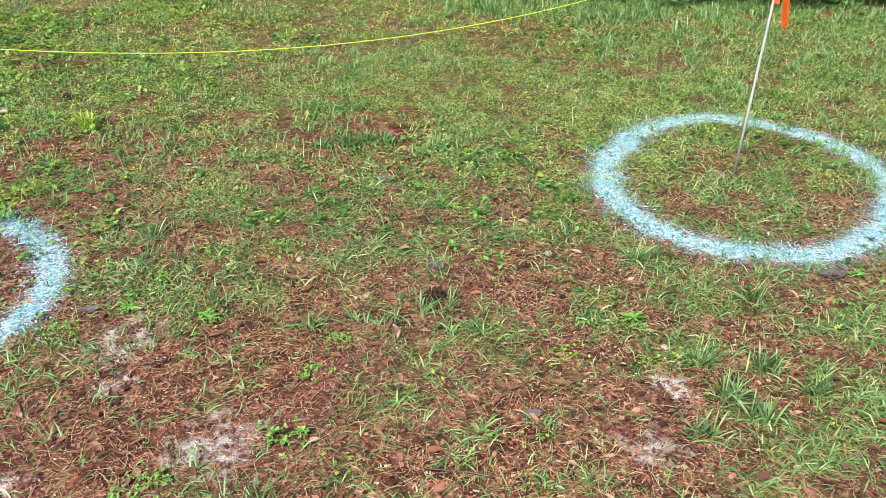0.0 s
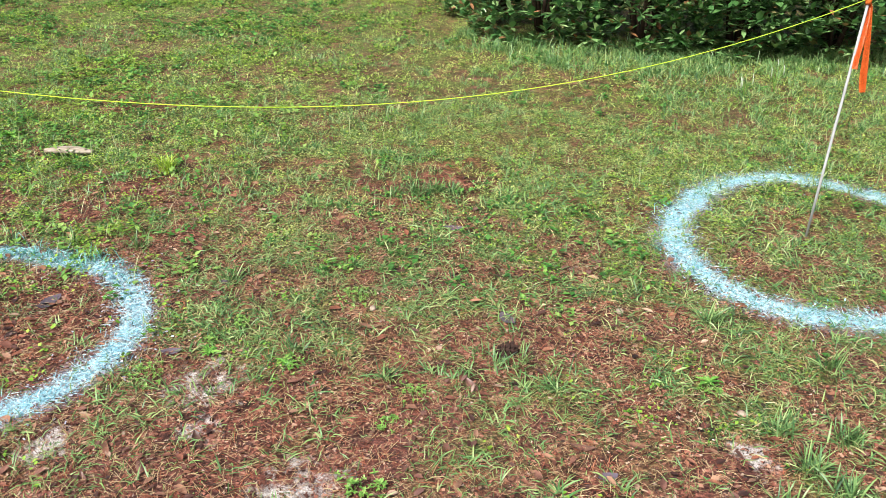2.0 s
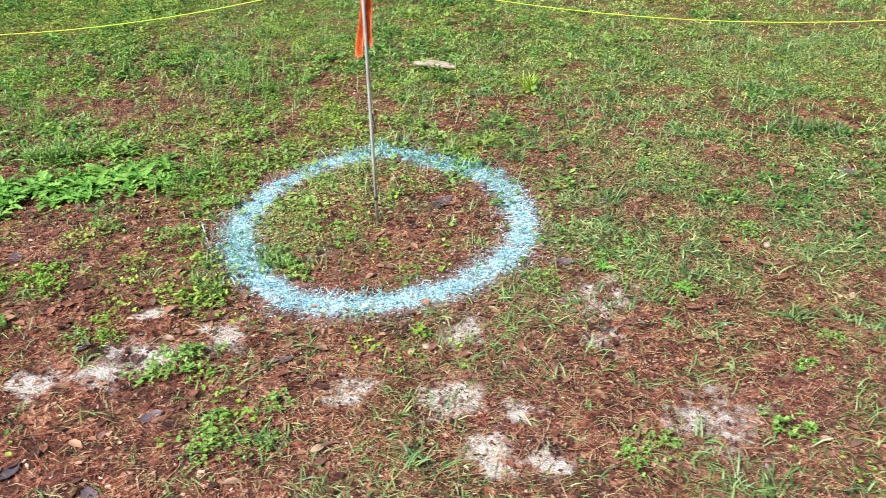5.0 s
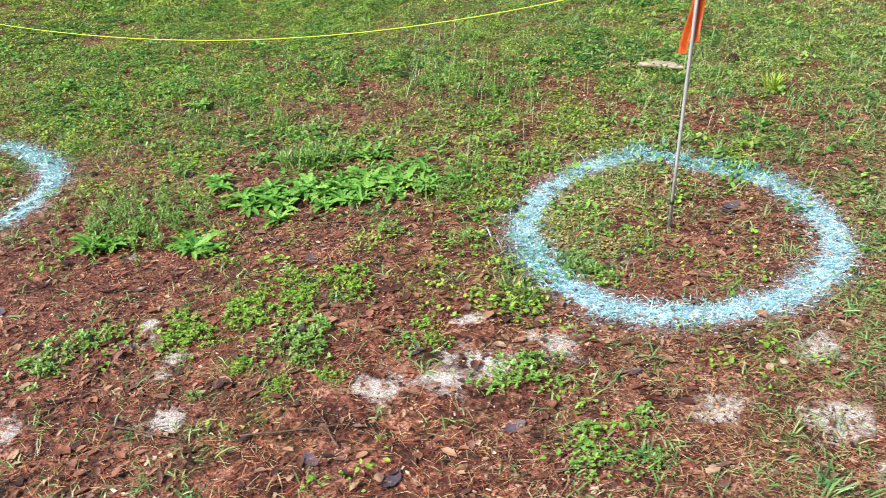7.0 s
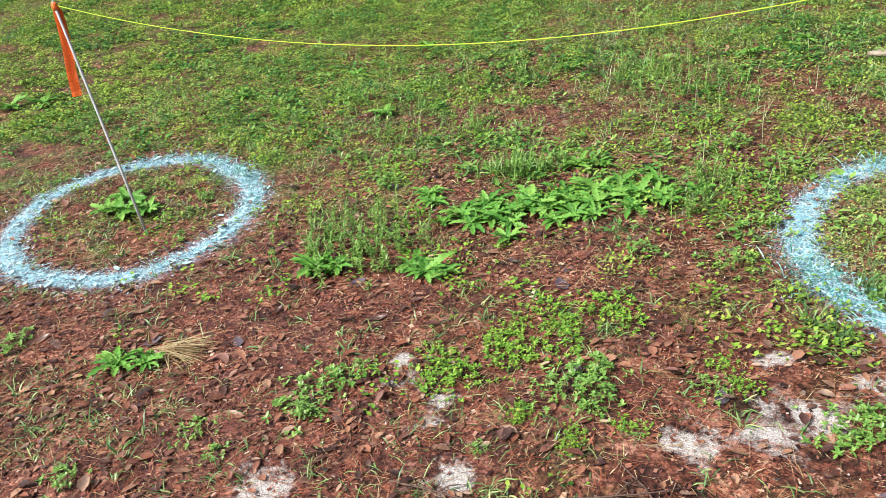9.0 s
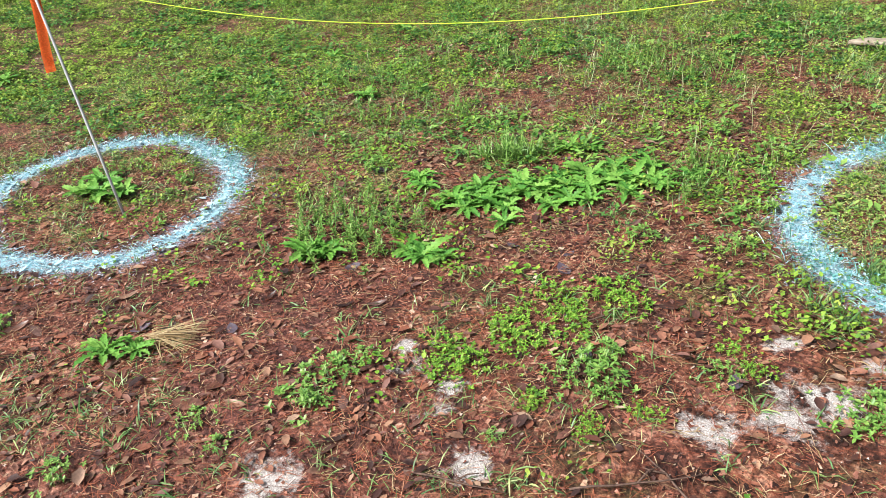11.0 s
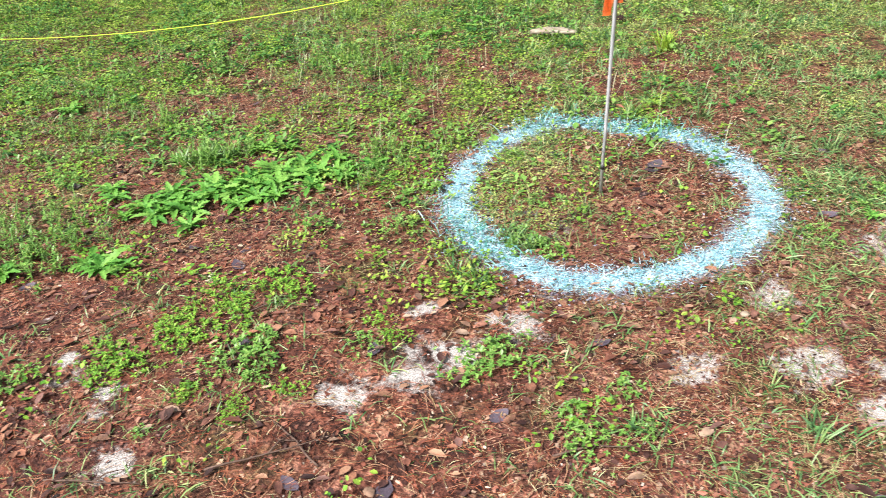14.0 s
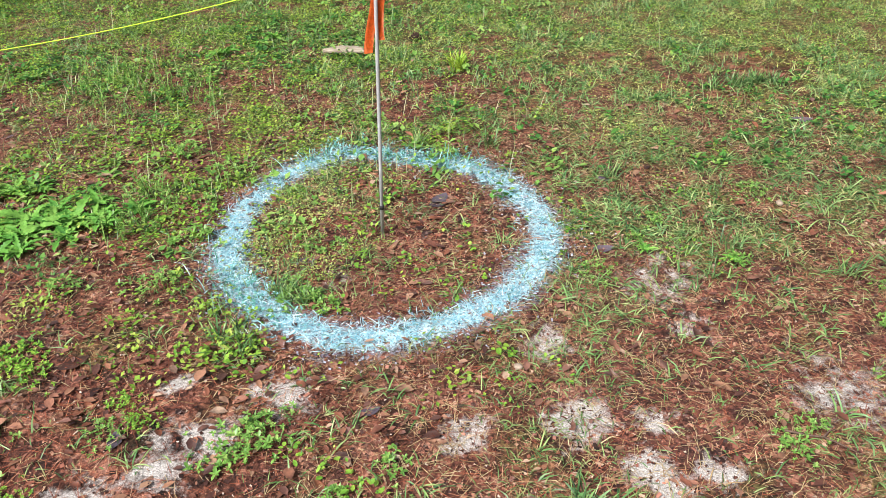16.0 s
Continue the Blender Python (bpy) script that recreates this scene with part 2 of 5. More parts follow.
STONE = plain("pale_pebble", [(0.3, (0.2, 0.15, 0.11)), (0.7, (0.38, 0.31, 0.24))], 60, 0.7)
BARK = plain("shrub_twig", [(0.3, (0.03, 0.02, 0.014)), (0.7, (0.1, 0.065, 0.045))], 60, 0.85, 0.2, 0.7)
TWIG = plain("grey_twig", [(0.3, (0.05, 0.032, 0.026)), (0.7, (0.17, 0.11, 0.085))], 80, 0.8, 0.2, 0.5)
SEED_HEAD = plain("pale_seed_head", [(0.3, (0.3, 0.36, 0.26)), (0.7, (0.5, 0.54, 0.45))], 120, 0.8)


# ---- the lie of the land ----
rng = np.random.default_rng(7)


def hashed(i, j, seed):
    h = (i.astype(np.int64) * 374761393 + j.astype(np.int64) * 668265263 + seed * 982451653) & 0x7FFFFFFF
    h = ((h ^ (h >> 13)) * 1274126177) & 0x7FFFFFFF
    return ((h ^ (h >> 16)) & 0xFFFF) / 65535.0


def value_noise(x, y, seed):
    i, j = np.floor(x), np.floor(y)
    u, v = x - i, y - j
    u, v = u * u * (3 - 2 * u), v * v * (3 - 2 * v)
    a, b = hashed(i, j, seed), hashed(i + 1, j, seed)
    c, d = hashed(i, j + 1, seed), hashed(i + 1, j + 1, seed)
    return (a * (1 - u) + b * u) * (1 - v) + (c * (1 - u) + d * u) * v


def fbm(x, y, scale, seed=0, octaves=4):
    total, weight = 0.0, 0.0
    for o in range(octaves):
        k = 2.0**o
        total = total + value_noise(x * scale * k + 17.3 * o, y * scale * k - 9.1 * o, seed + o) / k
        weight += 1 / k
    return total / weight


def smooth(a, b, x):
    s = np.clip((x - a) / (b - a), 0, 1)
    return s * s * (3 - 2 * s)


def land(x, y):
    """Height of the ground."""
    x, y = np.asarray(x, float), np.asarray(y, float)
    rise = 0.02 * np.clip(y - 0.8, 0, 40) + 0.012 * np.clip(-x - 3.0, 0, 12)
    bumps = 0.035 * (fbm(x, y, 1.3, 3) - 0.5) + 0.012 * (fbm(x, y, 9.0, 5, 3) - 0.5)
    return rise + bumps


class Ring:
    """A hand-sprayed circle: its middle, and its radius at even steps of the angle from +x."""

    def __init__(self, x, y, radii, width):
        self.x, self.y, self.radii, self.width = x, y, np.array(radii), width

    def radius(self, a):
        steps = np.linspace(0, 2 * math.pi, len(self.radii) + 1)
        return np.interp(np.mod(a, 2 * math.pi), steps, np.append(self.radii, self.radii[0])) + 0.02 * (fbm(np.cos(a) * 3, np.sin(a) * 3, 2.0, 8) - 0.5)

    def off(self, x, y):
        """Distance outward from the sprayed line."""
        dx, dy = x - self.x, y - self.y
        return np.hypot(dx, dy) - self.radius(np.arctan2(dy, dx))

    def amount(self, x, y):
        return np.exp(-((self.off(x, y) / self.width) ** 2))


RING_RIGHT = Ring(3.2, 1.41, (0.64, 0.70, 0.75, 0.78, 0.69, 0.60, 0.625, 0.71, 0.76, 0.75, 0.68, 0.61), 0.069)
RING_MID = Ring(-0.015, 0.03, (0.57, 0.55, 0.56, 0.54, 0.645, 0.575, 0.518, 0.525, 0.54, 0.60, 0.60, 0.58), 0.056)
RING_LEFT = Ring(-3.055, -1.16, (0.60, 0.555, 0.52, 0.53, 0.615, 0.635, 0.61, 0.56, 0.53, 0.55, 0.58, 0.64), 0.055)
RINGS = (RING_RIGHT, RING_MID, RING_LEFT)

# Bare sand: x, y, radius
SAND = ((-0.03, -0.82, 0.1), (-0.22, -1.07, 0.115), (-0.17, -1.0, 0.07), (-0.38, -1.27, 0.08), (-0.30, -1.17, 0.07), (-0.33, -0.83, 0.05), (0.45, -0.9, 0.07), (0.62, -0.5, 0.085),
        (0.72, -0.82, 0.09), (0.74, -0.76, 0.05), (0.91, -0.77, 0.055), (0.91, -0.95, 0.075), (1.07, -0.91, 0.055), (-0.79, -1.65, 0.06))
SAND_MORE = ((-0.98, -1.54, 0.06), (-1.01, -1.46, 0.06), (-1.18, -1.38, 0.05), (-1.18, -1.95, 0.09), (2.61, -0.2, 0.08), (0.46, -0.89, 0.07), (1.45, -0.6, 0.05))
SAND_FAINT = ((1.38, -0.55, 0.17), (0.93, -0.1, 0.14), (1.02, -0.37, 0.1), (0.9, -0.2, 0.1), (-0.05, -0.3, 0.06), (2.5, -0.48, 0.12), (-1.12, -1.42, 0.1))


def sandy(x, y):
    m = np.zeros_like(x)
    fray = np.clip(-0.15 + 2.3 * fbm(x, y, 16.0, 15, 3), 0.2, 1.2)
    x, y = x + 0.1 * (fbm(x, y, 9.0, 13, 3) - 0.5), y + 0.1 * (fbm(x, y, 9.0, 14, 3) - 0.5)
    for cx, cy, r in SAND + SAND_MORE:
        m = np.maximum(m, np.exp(-(((x - cx) ** 2 + (y - cy) ** 2) / (r * r))))
    for cx, cy, r in SAND_FAINT:
        m = np.maximum(m, 0.62 * np.exp(-(((x - cx) ** 2 + (y - cy) ** 2) / (r * r))))
    return m * fray


def painted(x, y):
    return np.maximum.reduce([r.amount(x, y) for r in RINGS])


def misted(x, y):
    """Thin overspray drifting past the sprayed line."""
    return np.maximum.reduce([np.exp(-((r.off(x, y) / (r.width * 2.1)) ** 2)) for r in RINGS]) * (0.4 + 1.0 * fbm(x, y, 7.0, 19, 3))


# Threadbare, thick and yellowed patches of the lawn: x, y, radius
BARE_EAST = ((-0.22, 1.04, 0.22), (0.34, 0.78, 0.18), (1.05, 0.54, 0.18), (1.37, 1.84, 0.18), (1.16, 1.18, 0.12), (1.82, 0.15, 0.15), (1.23, -0.06, 0.13), (1.52, -0.43, 0.17), (1.13, -0.6, 0.18), (2.23, -0.3, 0.24),
             (1.93, -0.58, 0.2), (3.99, 2.59, 0.24), (4.46, 2.6, 0.2), (-0.73, 2.74, 0.27), (-0.45, 3.61, 0.19), (2.17, 0.52, 0.13), (2.61, -0.26, 0.14), (-0.09, 1.46, 0.17), (0.9, 0.58, 0.13), (0.64, 0.42, 0.14))
BARE_WEST = ((-2.52, 0.19, 0.2), (-2.08, -0.04, 0.26), (-1.57, 0.59, 0.26), (-1.04, 0.64, 0.24), (-1.32, -0.62, 0.18), (-1.74, -1.14, 0.21), (-1.65, -1.54, 0.3), (-0.82, -1.45, 0.19), (-3.1, 0.21, 0.13),
             (-2.42, -1.29, 0.22), (-2.6, -1.51, 0.14), (-3.1, 1.04, 0.16), (-0.94, -0.34, 0.13), (-0.64, -0.43, 0.13), (-2.0, 0.38, 0.2), (-0.68, 1.25, 0.2), (-1.07, 0.4, 0.22), (-1.45, 0.3, 0.2), (-1.85, 0.55, 0.2), (-0.55, 0.15, 0.12), (0.15, 0.05, 0.3))
THICK_EAST = ((1.57, 1.42, 0.22), (0.13, 1.87, 0.17), (2.79, -0.63, 0.15), (2.9, 0.4, 0.21), (1.89, 1.48, 0.22), (1.35, 0.55, 0.16), (1.11, 0.36, 0.13), (1.96, 0.03, 0.14), (2.25, 1.12, 0.21), (3.12, -0.11, 0.22),
              (2.42, 2.38, 0.62), (1.17, 2.73, 0.48), (0.78, 1.02, 0.2), (1.9, 4.62, 0.42), (2.57, -0.09, 0.11), (1.38, 0.02, 0.1))
THICK_WEST = ((-3.3, -1.0, 0.22), (-3.35, -1.3, 0.18), (-2.85, -0.95, 0.14), (-3.7, -1.2, 0.25), (-4.87, -0.09, 0.6), (-4.05, 0.27, 0.56), (-3.88, -0.65, 0.26), (-5.16, 1.54, 0.85), (-3.19, 0.82, 0.37), (-2.39, 1.58, 0.48), (-1.06, 1.63, 0.42), (-2.0, -0.56, 0.19), (-0.79, 0.36, 0.14), (-2.6, 0.65, 0.21),
              (-2.12, 0.43, 0.14), (-0.74, -0.02, 0.12), (-0.62, -0.81, 0.09), (-2.83, -1.44, 0.14), (-0.74, -0.79, 0.08), (-0.3, -0.05, 0.16))
YELLOW = ((0.78, 1.02, 0.22), (-0.27, -0.04, 0.15), (-0.32, 0.2, 0.1), (2.42, 2.32, 0.54), (1.17, 2.73, 0.46), (-0.22, 1.3, 0.19), (-0.59, 1.78, 0.22), (3.07, 2.85, 0.44), (1.81, 3.28, 0.48), (1.47, 2.49, 0.41), (0.36, 1.62, 0.24), (-0.55, 1.1, 0.21),
          (-6.69, 1.92, 1.02), (-4.12, -0.27, 0.3), (-1.43, 1.9, 0.28), (1.82, 1.95, 0.35), (0.3, 2.6, 0.4))


def patches(spots, x, y):
    wx, wy = x + 0.22 * (fbm(x, y, 2.5, 33, 3) - 0.5), y + 0.22 * (fbm(x, y, 2.5, 36, 3) - 0.5)
    m = np.zeros_like(x)
    for cx, cy, r in spots:
        m = np.maximum(m, np.exp(-(((wx - cx) ** 2 + (wy - cy) ** 2) / (r * r))))
    return m


def gappy(x, y):
    """Breaks the growth into hand-sized clumps, most of all near the stakes."""
    w = np.interp(x, (0.0, 0.9), (0.9, 0.8)) - 0.32 * smooth(1.0, 2.4, y)
    return 1 - w * (1 - smooth(0.4, 0.56, fbm(x, y, 7.0, 71, 3)))


def lush(x, y):
    """How thick the green stands, 0 to 1."""
    edge = np.interp(x, (-6, -4, -3, -2, -1, 0, 1, 2, 3, 4), (-2.2, -1.8, -1.05, -0.2, 0.15, 0.45, 0.8, 0.7, 0.55, 0.2))
    thin = np.interp(x, (-3, -0.6, 0.2, 0.9, 2.2, 2.8, 3.6), (0.14, 0.13, 0.18, 0.44, 0.5, 0.66, 0.68))
    d = thin + (0.84 - thin) * smooth(-0.75, 0.7, y - edge)
    d = d - 0.2 * np.exp(-(((x - 2.35) / 0.5) ** 2 + ((y + 0.35) / 0.28) ** 2)) * 1.6
    d = d - 0.13 * smooth(-0.45, -0.95, y) * smooth(1.9, 1.2, x)
    d = np.clip(d - np.where(y > 1.0, 0.85, 0.5) * patches(BARE_EAST, x, y) - 0.72 * patches(BARE_WEST, x, y) + 0.4 * patches(THICK_EAST + THICK_WEST, x, y), 0.03, 0.95)
    patch = fbm(x, y, 1.9, 21) * 0.5 + fbm(x, y, 6.5, 22, 3) * 0.5
    return np.clip(d + (patch - 0.5) * 3.8 * (0.3 + d * (1.15 - d) * 2.2), 0, 1) * gappy(x, y) * (1 - 0.9 * np.clip(sandy(x, y) * 1.3, 0, 1))


def broad(x, y):
    """Where small broad-leaved plants take over from blades of grass."""
    left = smooth(0.9, -1.2, x)
    blades = smooth(1.3, 0.5, y) * smooth(0.2, 0.8, x)
    return np.clip(0.3 + 0.6 * left - 0.3 * blades + (fbm(x, y, 0.9, 41) - 0.5) * 1.3 * (1 - 0.7 * blades), 0, 1)


def mossy(x, y):
    """The band of fine yellow-green growth behind the stakes."""
    return np.maximum(patches(YELLOW, x, y), 0.8 * smooth(0.8, 1.7, y) * smooth(-1.8, -0.3, x) * smooth(0.32, 0.56, fbm(x, y, 1.1, 43) + 0.12))


def scatter(n, box, chance, r=rng):
    """About n places in the box (x0, x1, y0, y1), kept by a chance that depends on the place."""
    x, y = r.uniform(box[0], box[1], n), r.uniform(box[2], box[3], n)
    keep = r.random(n) < chance(x, y)
    return x[keep], y[keep]


# ---- mesh builders ----
def arrays_mesh(name, verts, tris, mat, smooth_faces=False):
    me = bpy.data.meshes.new(name)
    me.vertices.add(len(verts))
    me.vertices.foreach_set("co", np.ascontiguousarray(verts, np.float32).ravel())
    me.loops.add(tris.size)
    me.loops.foreach_set("vertex_index", np.ascontiguousarray(tris, np.int32).ravel())
    me.polygons.add(len(tris))
    me.polygons.foreach_set("loop_start", np.arange(0, tris.size, 3, dtype=np.int32))
    if smooth_faces:
        me.polygons.foreach_set("use_smooth", np.ones(len(tris), bool))
    me.update(calc_edges=True)
    me.validate()
    me.materials.append(mat)
    return me


def strips(x, y, z, turn, length, width, rise, droop, segs=2, twist=0.0):
    """Tapering blades: from (x, y, z) outward along turn, rising at the angle rise and bending over by droop."""
    n = len(x)
    verts, px, pz = [], np.zeros(n), np.zeros(n)
    ang = np.array(rise, float)
    cs, sn = np.cos(turn), np.sin(turn)
    side = np.stack([-sn * np.cos(twist), cs * np.cos(twist), np.sin(twist) + 0 * sn], 1)
    for k in range(segs + 1):
        spot = np.stack([x + cs * px, y + sn * px, z + pz], 1)
        if k < segs:
            w = (width * (0.75 if k == 0 else 1.0 - 0.25 * k / segs) / 2)[:, None]
            verts += [spot - side * w, spot + side * w]
        else:
            verts.append(spot)
        px, pz = px + np.cos(ang) * length / segs, pz + np.sin(ang) * length / segs
        ang = ang - droop / segs
    m = 2 * segs + 1
    tri = []
    for k in range(segs - 1):
        a = 2 * k
        tri += [(a, a + 1, a + 3), (a, a + 3, a + 2)]
    tri.append((2 * segs - 2, 2 * segs - 1, 2 * segs))
    tris = (np.arange(n)[:, None, None] * m + np.array(tri)[None]).reshape(-1, 3)
    return np.stack(verts, 1).reshape(-1, 3), tris


def ovals(x, y, z, turn, length, width, tilt, cup=0.25, simple=False):
    """Small leaves of six points (four for the tiniest), folded a little along the middle."""
    n = len(x)
    cs, sn = np.cos(turn), np.sin(turn)
    shape = ((0, 0), (0.45, -0.5), (1, 0), (0.45, 0.5)) if simple else ((0, 0), (0.24, -0.4), (0.62, -0.46), (1, 0), (0.62, 0.46), (0.24, 0.4))
    verts = []
    for u, v in shape:
        lift = np.sin(tilt) * u * length + abs(v) * cup * width - 0.25 * u * u * length * cup
        verts.append(np.stack([x + cs * u * length * np.cos(tilt) - sn * v * width, y + sn * u * length * np.cos(tilt) + cs * v * width, z + lift], 1))
    tri = np.array(((0, 1, 2), (0, 2, 3)) if simple else ((0, 1, 3), (1, 2, 3), (0, 3, 5), (3, 4, 5)))
    tris = (np.arange(n)[:, None, None] * len(shape) + tri[None]).reshape(-1, 3)
    return np.stack(verts, 1).reshape(-1, 3), tris


def crumbs(x, y, z, turn, length, width, thick, r=rng):
    """Chips lying bent and tilted."""
    n = len(x)
    cs, sn = np.cos(turn), np.sin(turn)
    verts = []
    for u, v in ((-0.5, -0.35), (0.45, -0.5), (0.5, 0.4), (-0.4, 0.5)):
        uu, vv = u * length * r.uniform(0.7, 1.2, n), v * width * r.uniform(0.6, 1.2, n)
        verts.append(np.stack([x + cs * uu - sn * vv, y + sn * uu + cs * vv, z + thick * r.uniform(0, 1.4, n)], 1))
    tri = np.array(((0, 1, 2), (0, 2, 3)))
    tris = (np.arange(n)[:, None, None] * 4 + tri[None]).reshape(-1, 3)
    return np.stack(verts, 1).reshape(-1, 3), tris


def joined(pieces):
    verts, tris, base = [], [], 0
    for v, t in pieces:
        verts.append(v)
        tris.append(t + base)
        base += len(v)
    return np.concatenate(verts), np.concatenate(tris)


def stuff(name, pieces, mat, label, category, smooth_faces=False):
    v, t = joined(pieces)
    return tagged(new(name, arrays_mesh(name, v, t, mat, smooth_faces)), label, category, kind="stuff")


def part(name, mesh, parent, label="", m=None):
    ob = new(name, mesh)
    ob.parent = parent
    if m is not None:
        ob.matrix_basis = m
    return tagged(ob, label) if label else ob


def thing(name, m, label, category, group=""):
    ob = new(name)
    ob.empty_display_size = 0.05
    ob.matrix_basis = m
    return tagged(ob, label, category, group)


def tube(points, radii, mat, name, sides=8):
    """A round rod through the points, closed at both ends."""
    bm = bmesh.new()
    rings = []
    pts = [Vector(p) for p in points]
    for k, p in enumerate(pts):
        way = (pts[min(k + 1, len(pts) - 1)] - pts[max(k - 1, 0)]).normalized()
        a = way.orthogonal().normalized() if k == 0 else (a - way * a.dot(way)).normalized()
        b = way.cross(a)
        rings.append([bm.verts.new(p + (a * math.cos(2 * math.pi * s / sides) + b * math.sin(2 * math.pi * s / sides)) * radii[k]) for s in range(sides)])
    for lo, hi in zip(rings, rings[1:]):
        for s in range(sides):
            bm.faces.new((lo[s], lo[(s + 1) % sides], hi[(s + 1) % sides], hi[s])).smooth = True
    bm.faces.new(rings[0][::-1])
    bm.faces.new(rings[-1])
    me = bpy.data.meshes.new(name)
    bm.to_mesh(me)
    bm.free()
    me.materials.append(mat)
    return me


# ---- ground: one sheet out to the horizon ----
def lines(lo, hi, step, reach):
    inner = np.arange(lo, hi + step / 2, step)
    grow, d, out = step, 0.0, []
    while d < reach:
        grow *= 1.25
        d += grow
        out.append(d)
    out = np.array(out)
    return np.concatenate([(lo - out)[::-1], inner, hi + out])


def build_ground():
    gx, gy = lines(-5.0, 4.6, 0.03, 400), lines(-2.8, 3.4, 0.03, 400)
    X, Y = np.meshgrid(gx, gy)
    x, y = X.ravel(), Y.ravel()
    ridged = 0.006 * (fbm(x, y, 30.0, 61, 2) - 0.5)
    z = land(np.clip(x, -30, 30), np.clip(y, -30, 30)) + ridged
    w, h = len(gx), len(gy)
    i = (np.arange(h - 1)[:, None] * w + np.arange(w - 1)[None]).ravel()
    tris = np.concatenate([np.stack([i, i + 1, i + w + 1], 1), np.stack([i, i + w + 1, i + w], 1)])
    me = arrays_mesh("ground", np.stack([x, y, z], 1), tris, SOIL, True)
    for name, values in (("green", np.clip(lush(x, y) + 0.06 * smooth(1.2, 2.6, y) + 0.08 * smooth(-2.8, -4.2, x) * smooth(-1.2, -0.3, y), 0, 1)), ("mist", misted(x, y)), ("sand", sandy(x, y)), ("paint", painted(x, y))):
        me.attributes.new(name, "FLOAT", "POINT").data.foreach_set("value", np.ascontiguousarray(values, np.float32))
    tagged(new("ground", me), "damp reddish-brown soil with needle litter and bare sand", "ground", kind="structure")


build_ground()


# ---- lawn ----
NEAR = (-4.8, 4.6, -2.7, 3.2)
FAR = (-9.5, 6.8, 3.2, 9.2)
MULCH = (-4.2, 4.2, -2.5, 1.4)
WEST = (-10.5, -4.8, -2.2, 3.2)


def tufts(n, box, chance, blades, length, width, spread=0.02, segs=3, rise=(0.15, 1.2)):
    """Blades in small tufts; returns the strips."""
    tx, ty = scatter(n, box, chance)
    k = rng.integers(blades[0], blades[1] + 1, len(tx))
    size = rng.uniform(0.7, 1.25, len(tx))
    x, y, s = np.repeat(tx, k), np.repeat(ty, k), np.repeat(size, k)
    m = len(x)
    x, y = x + rng.normal(0, spread, m), y + rng.normal(0, spread, m)
    ln = rng.uniform(*length, m) * s
    return strips(x, y, land(x, y) - 0.003, rng.uniform(0, 2 * math.pi, m), ln, rng.uniform(*width, m), rng.uniform(*rise, m), rng.uniform(0.5, 1.7, m), segs, rng.normal(0, 0.5, m))


def clear_of_paint(x, y):
    return 1 - 0.86 * np.clip(np.sqrt(painted(x, y)) * 1.15, 0, 1)


stuff("grass", [tufts(46000, NEAR, lambda x, y: lush(x, y) * (1 - 0.6 * broad(x, y)) * clear_of_paint(x, y), (4, 9), (0.025, 0.07), (0.0024, 0.0054), 0.022, 2, (0.08, 0.95))],
      GRASS, "sparse tufts of wet green lawn grass in needle litter", "grass")
stuff("dry_grass", [tufts(24000, NEAR, lambda x, y: (0.25 + 0.5 * lush(x, y)) * smooth(2.6, 0.8, y) * np.interp(x, (-1, 1), (0.6, 1)) * clear_of_paint(x, y), (1, 3), (0.03, 0.075), (0.0016, 0.0034), 0.03, 2, (0.02, 0.6))],
      DRY, "straw-yellow dead blades of grass", "grass")
stuff("far_grass", [tufts(29000, FAR, lambda x, y: 0.25 + 0.75 * lush(x, y), (4, 6), (0.022, 0.06), (0.003, 0.0055), 0.045, 2, (0.1, 1.1)),
                    tufts(18000, NEAR, lambda x, y: smooth(0.9, 2.0, y) * lush(x, y) * smooth(-1.5, 0.3, x), (4, 7), (0.02, 0.055), (0.0024, 0.0042), 0.035, 2, (0.05, 1.0))],
      FAR_GRASS, "yellow-green lawn grass farther back", "grass")


def cover(n, box, chance, size, simple=True):
    tx, ty = scatter(n, box, chance)
    k = rng.integers(5, 11, len(tx))
    x, y = np.repeat(tx, k), np.repeat(ty, k)
    m = len(x)
    x, y = x + rng.normal(0, 0.022, m), y + rng.normal(0, 0.022, m)
    ln = rng.uniform(*size, m)
    return ovals(x, y, land(x, y) + rng.uniform(0.002, 0.03, m), rng.uniform(0, 2 * math.pi, m), ln, ln * rng.uniform(0.5, 0.9, m), rng.uniform(-0.1, 0.7, m), 0.25, simple)


stuff("ground_cover", [cover(44000, NEAR, lambda x, y: np.clip(lush(x, y) - 0.08, 0, 1) * np.interp(y + 0.25 * x, (-0.5, 0.9), (0.36, 1.0)) * broad(x, y) * clear_of_paint(x, y), (0.008, 0.019)),
                       cover(20000, FAR, lambda x, y: lush(x, y) * (0.4 + 0.6 * broad(x, y)), (0.010, 0.02)),
                       cover(16000, WEST, lambda x, y: 0.2 + 0.8 * lush(x, y), (0.014, 0.03)),
                       cover(6500, (-4.8, -2.6, -1.0, 3.2), lambda x, y: smooth(-2.6, -3.6, x) * smooth(-1.0, -0.2, y) * clear_of_paint(x, y), (0.009, 0.02))],
      COVER, "low yellow-green broad-leaved weeds covering the lawn", "ground cover")


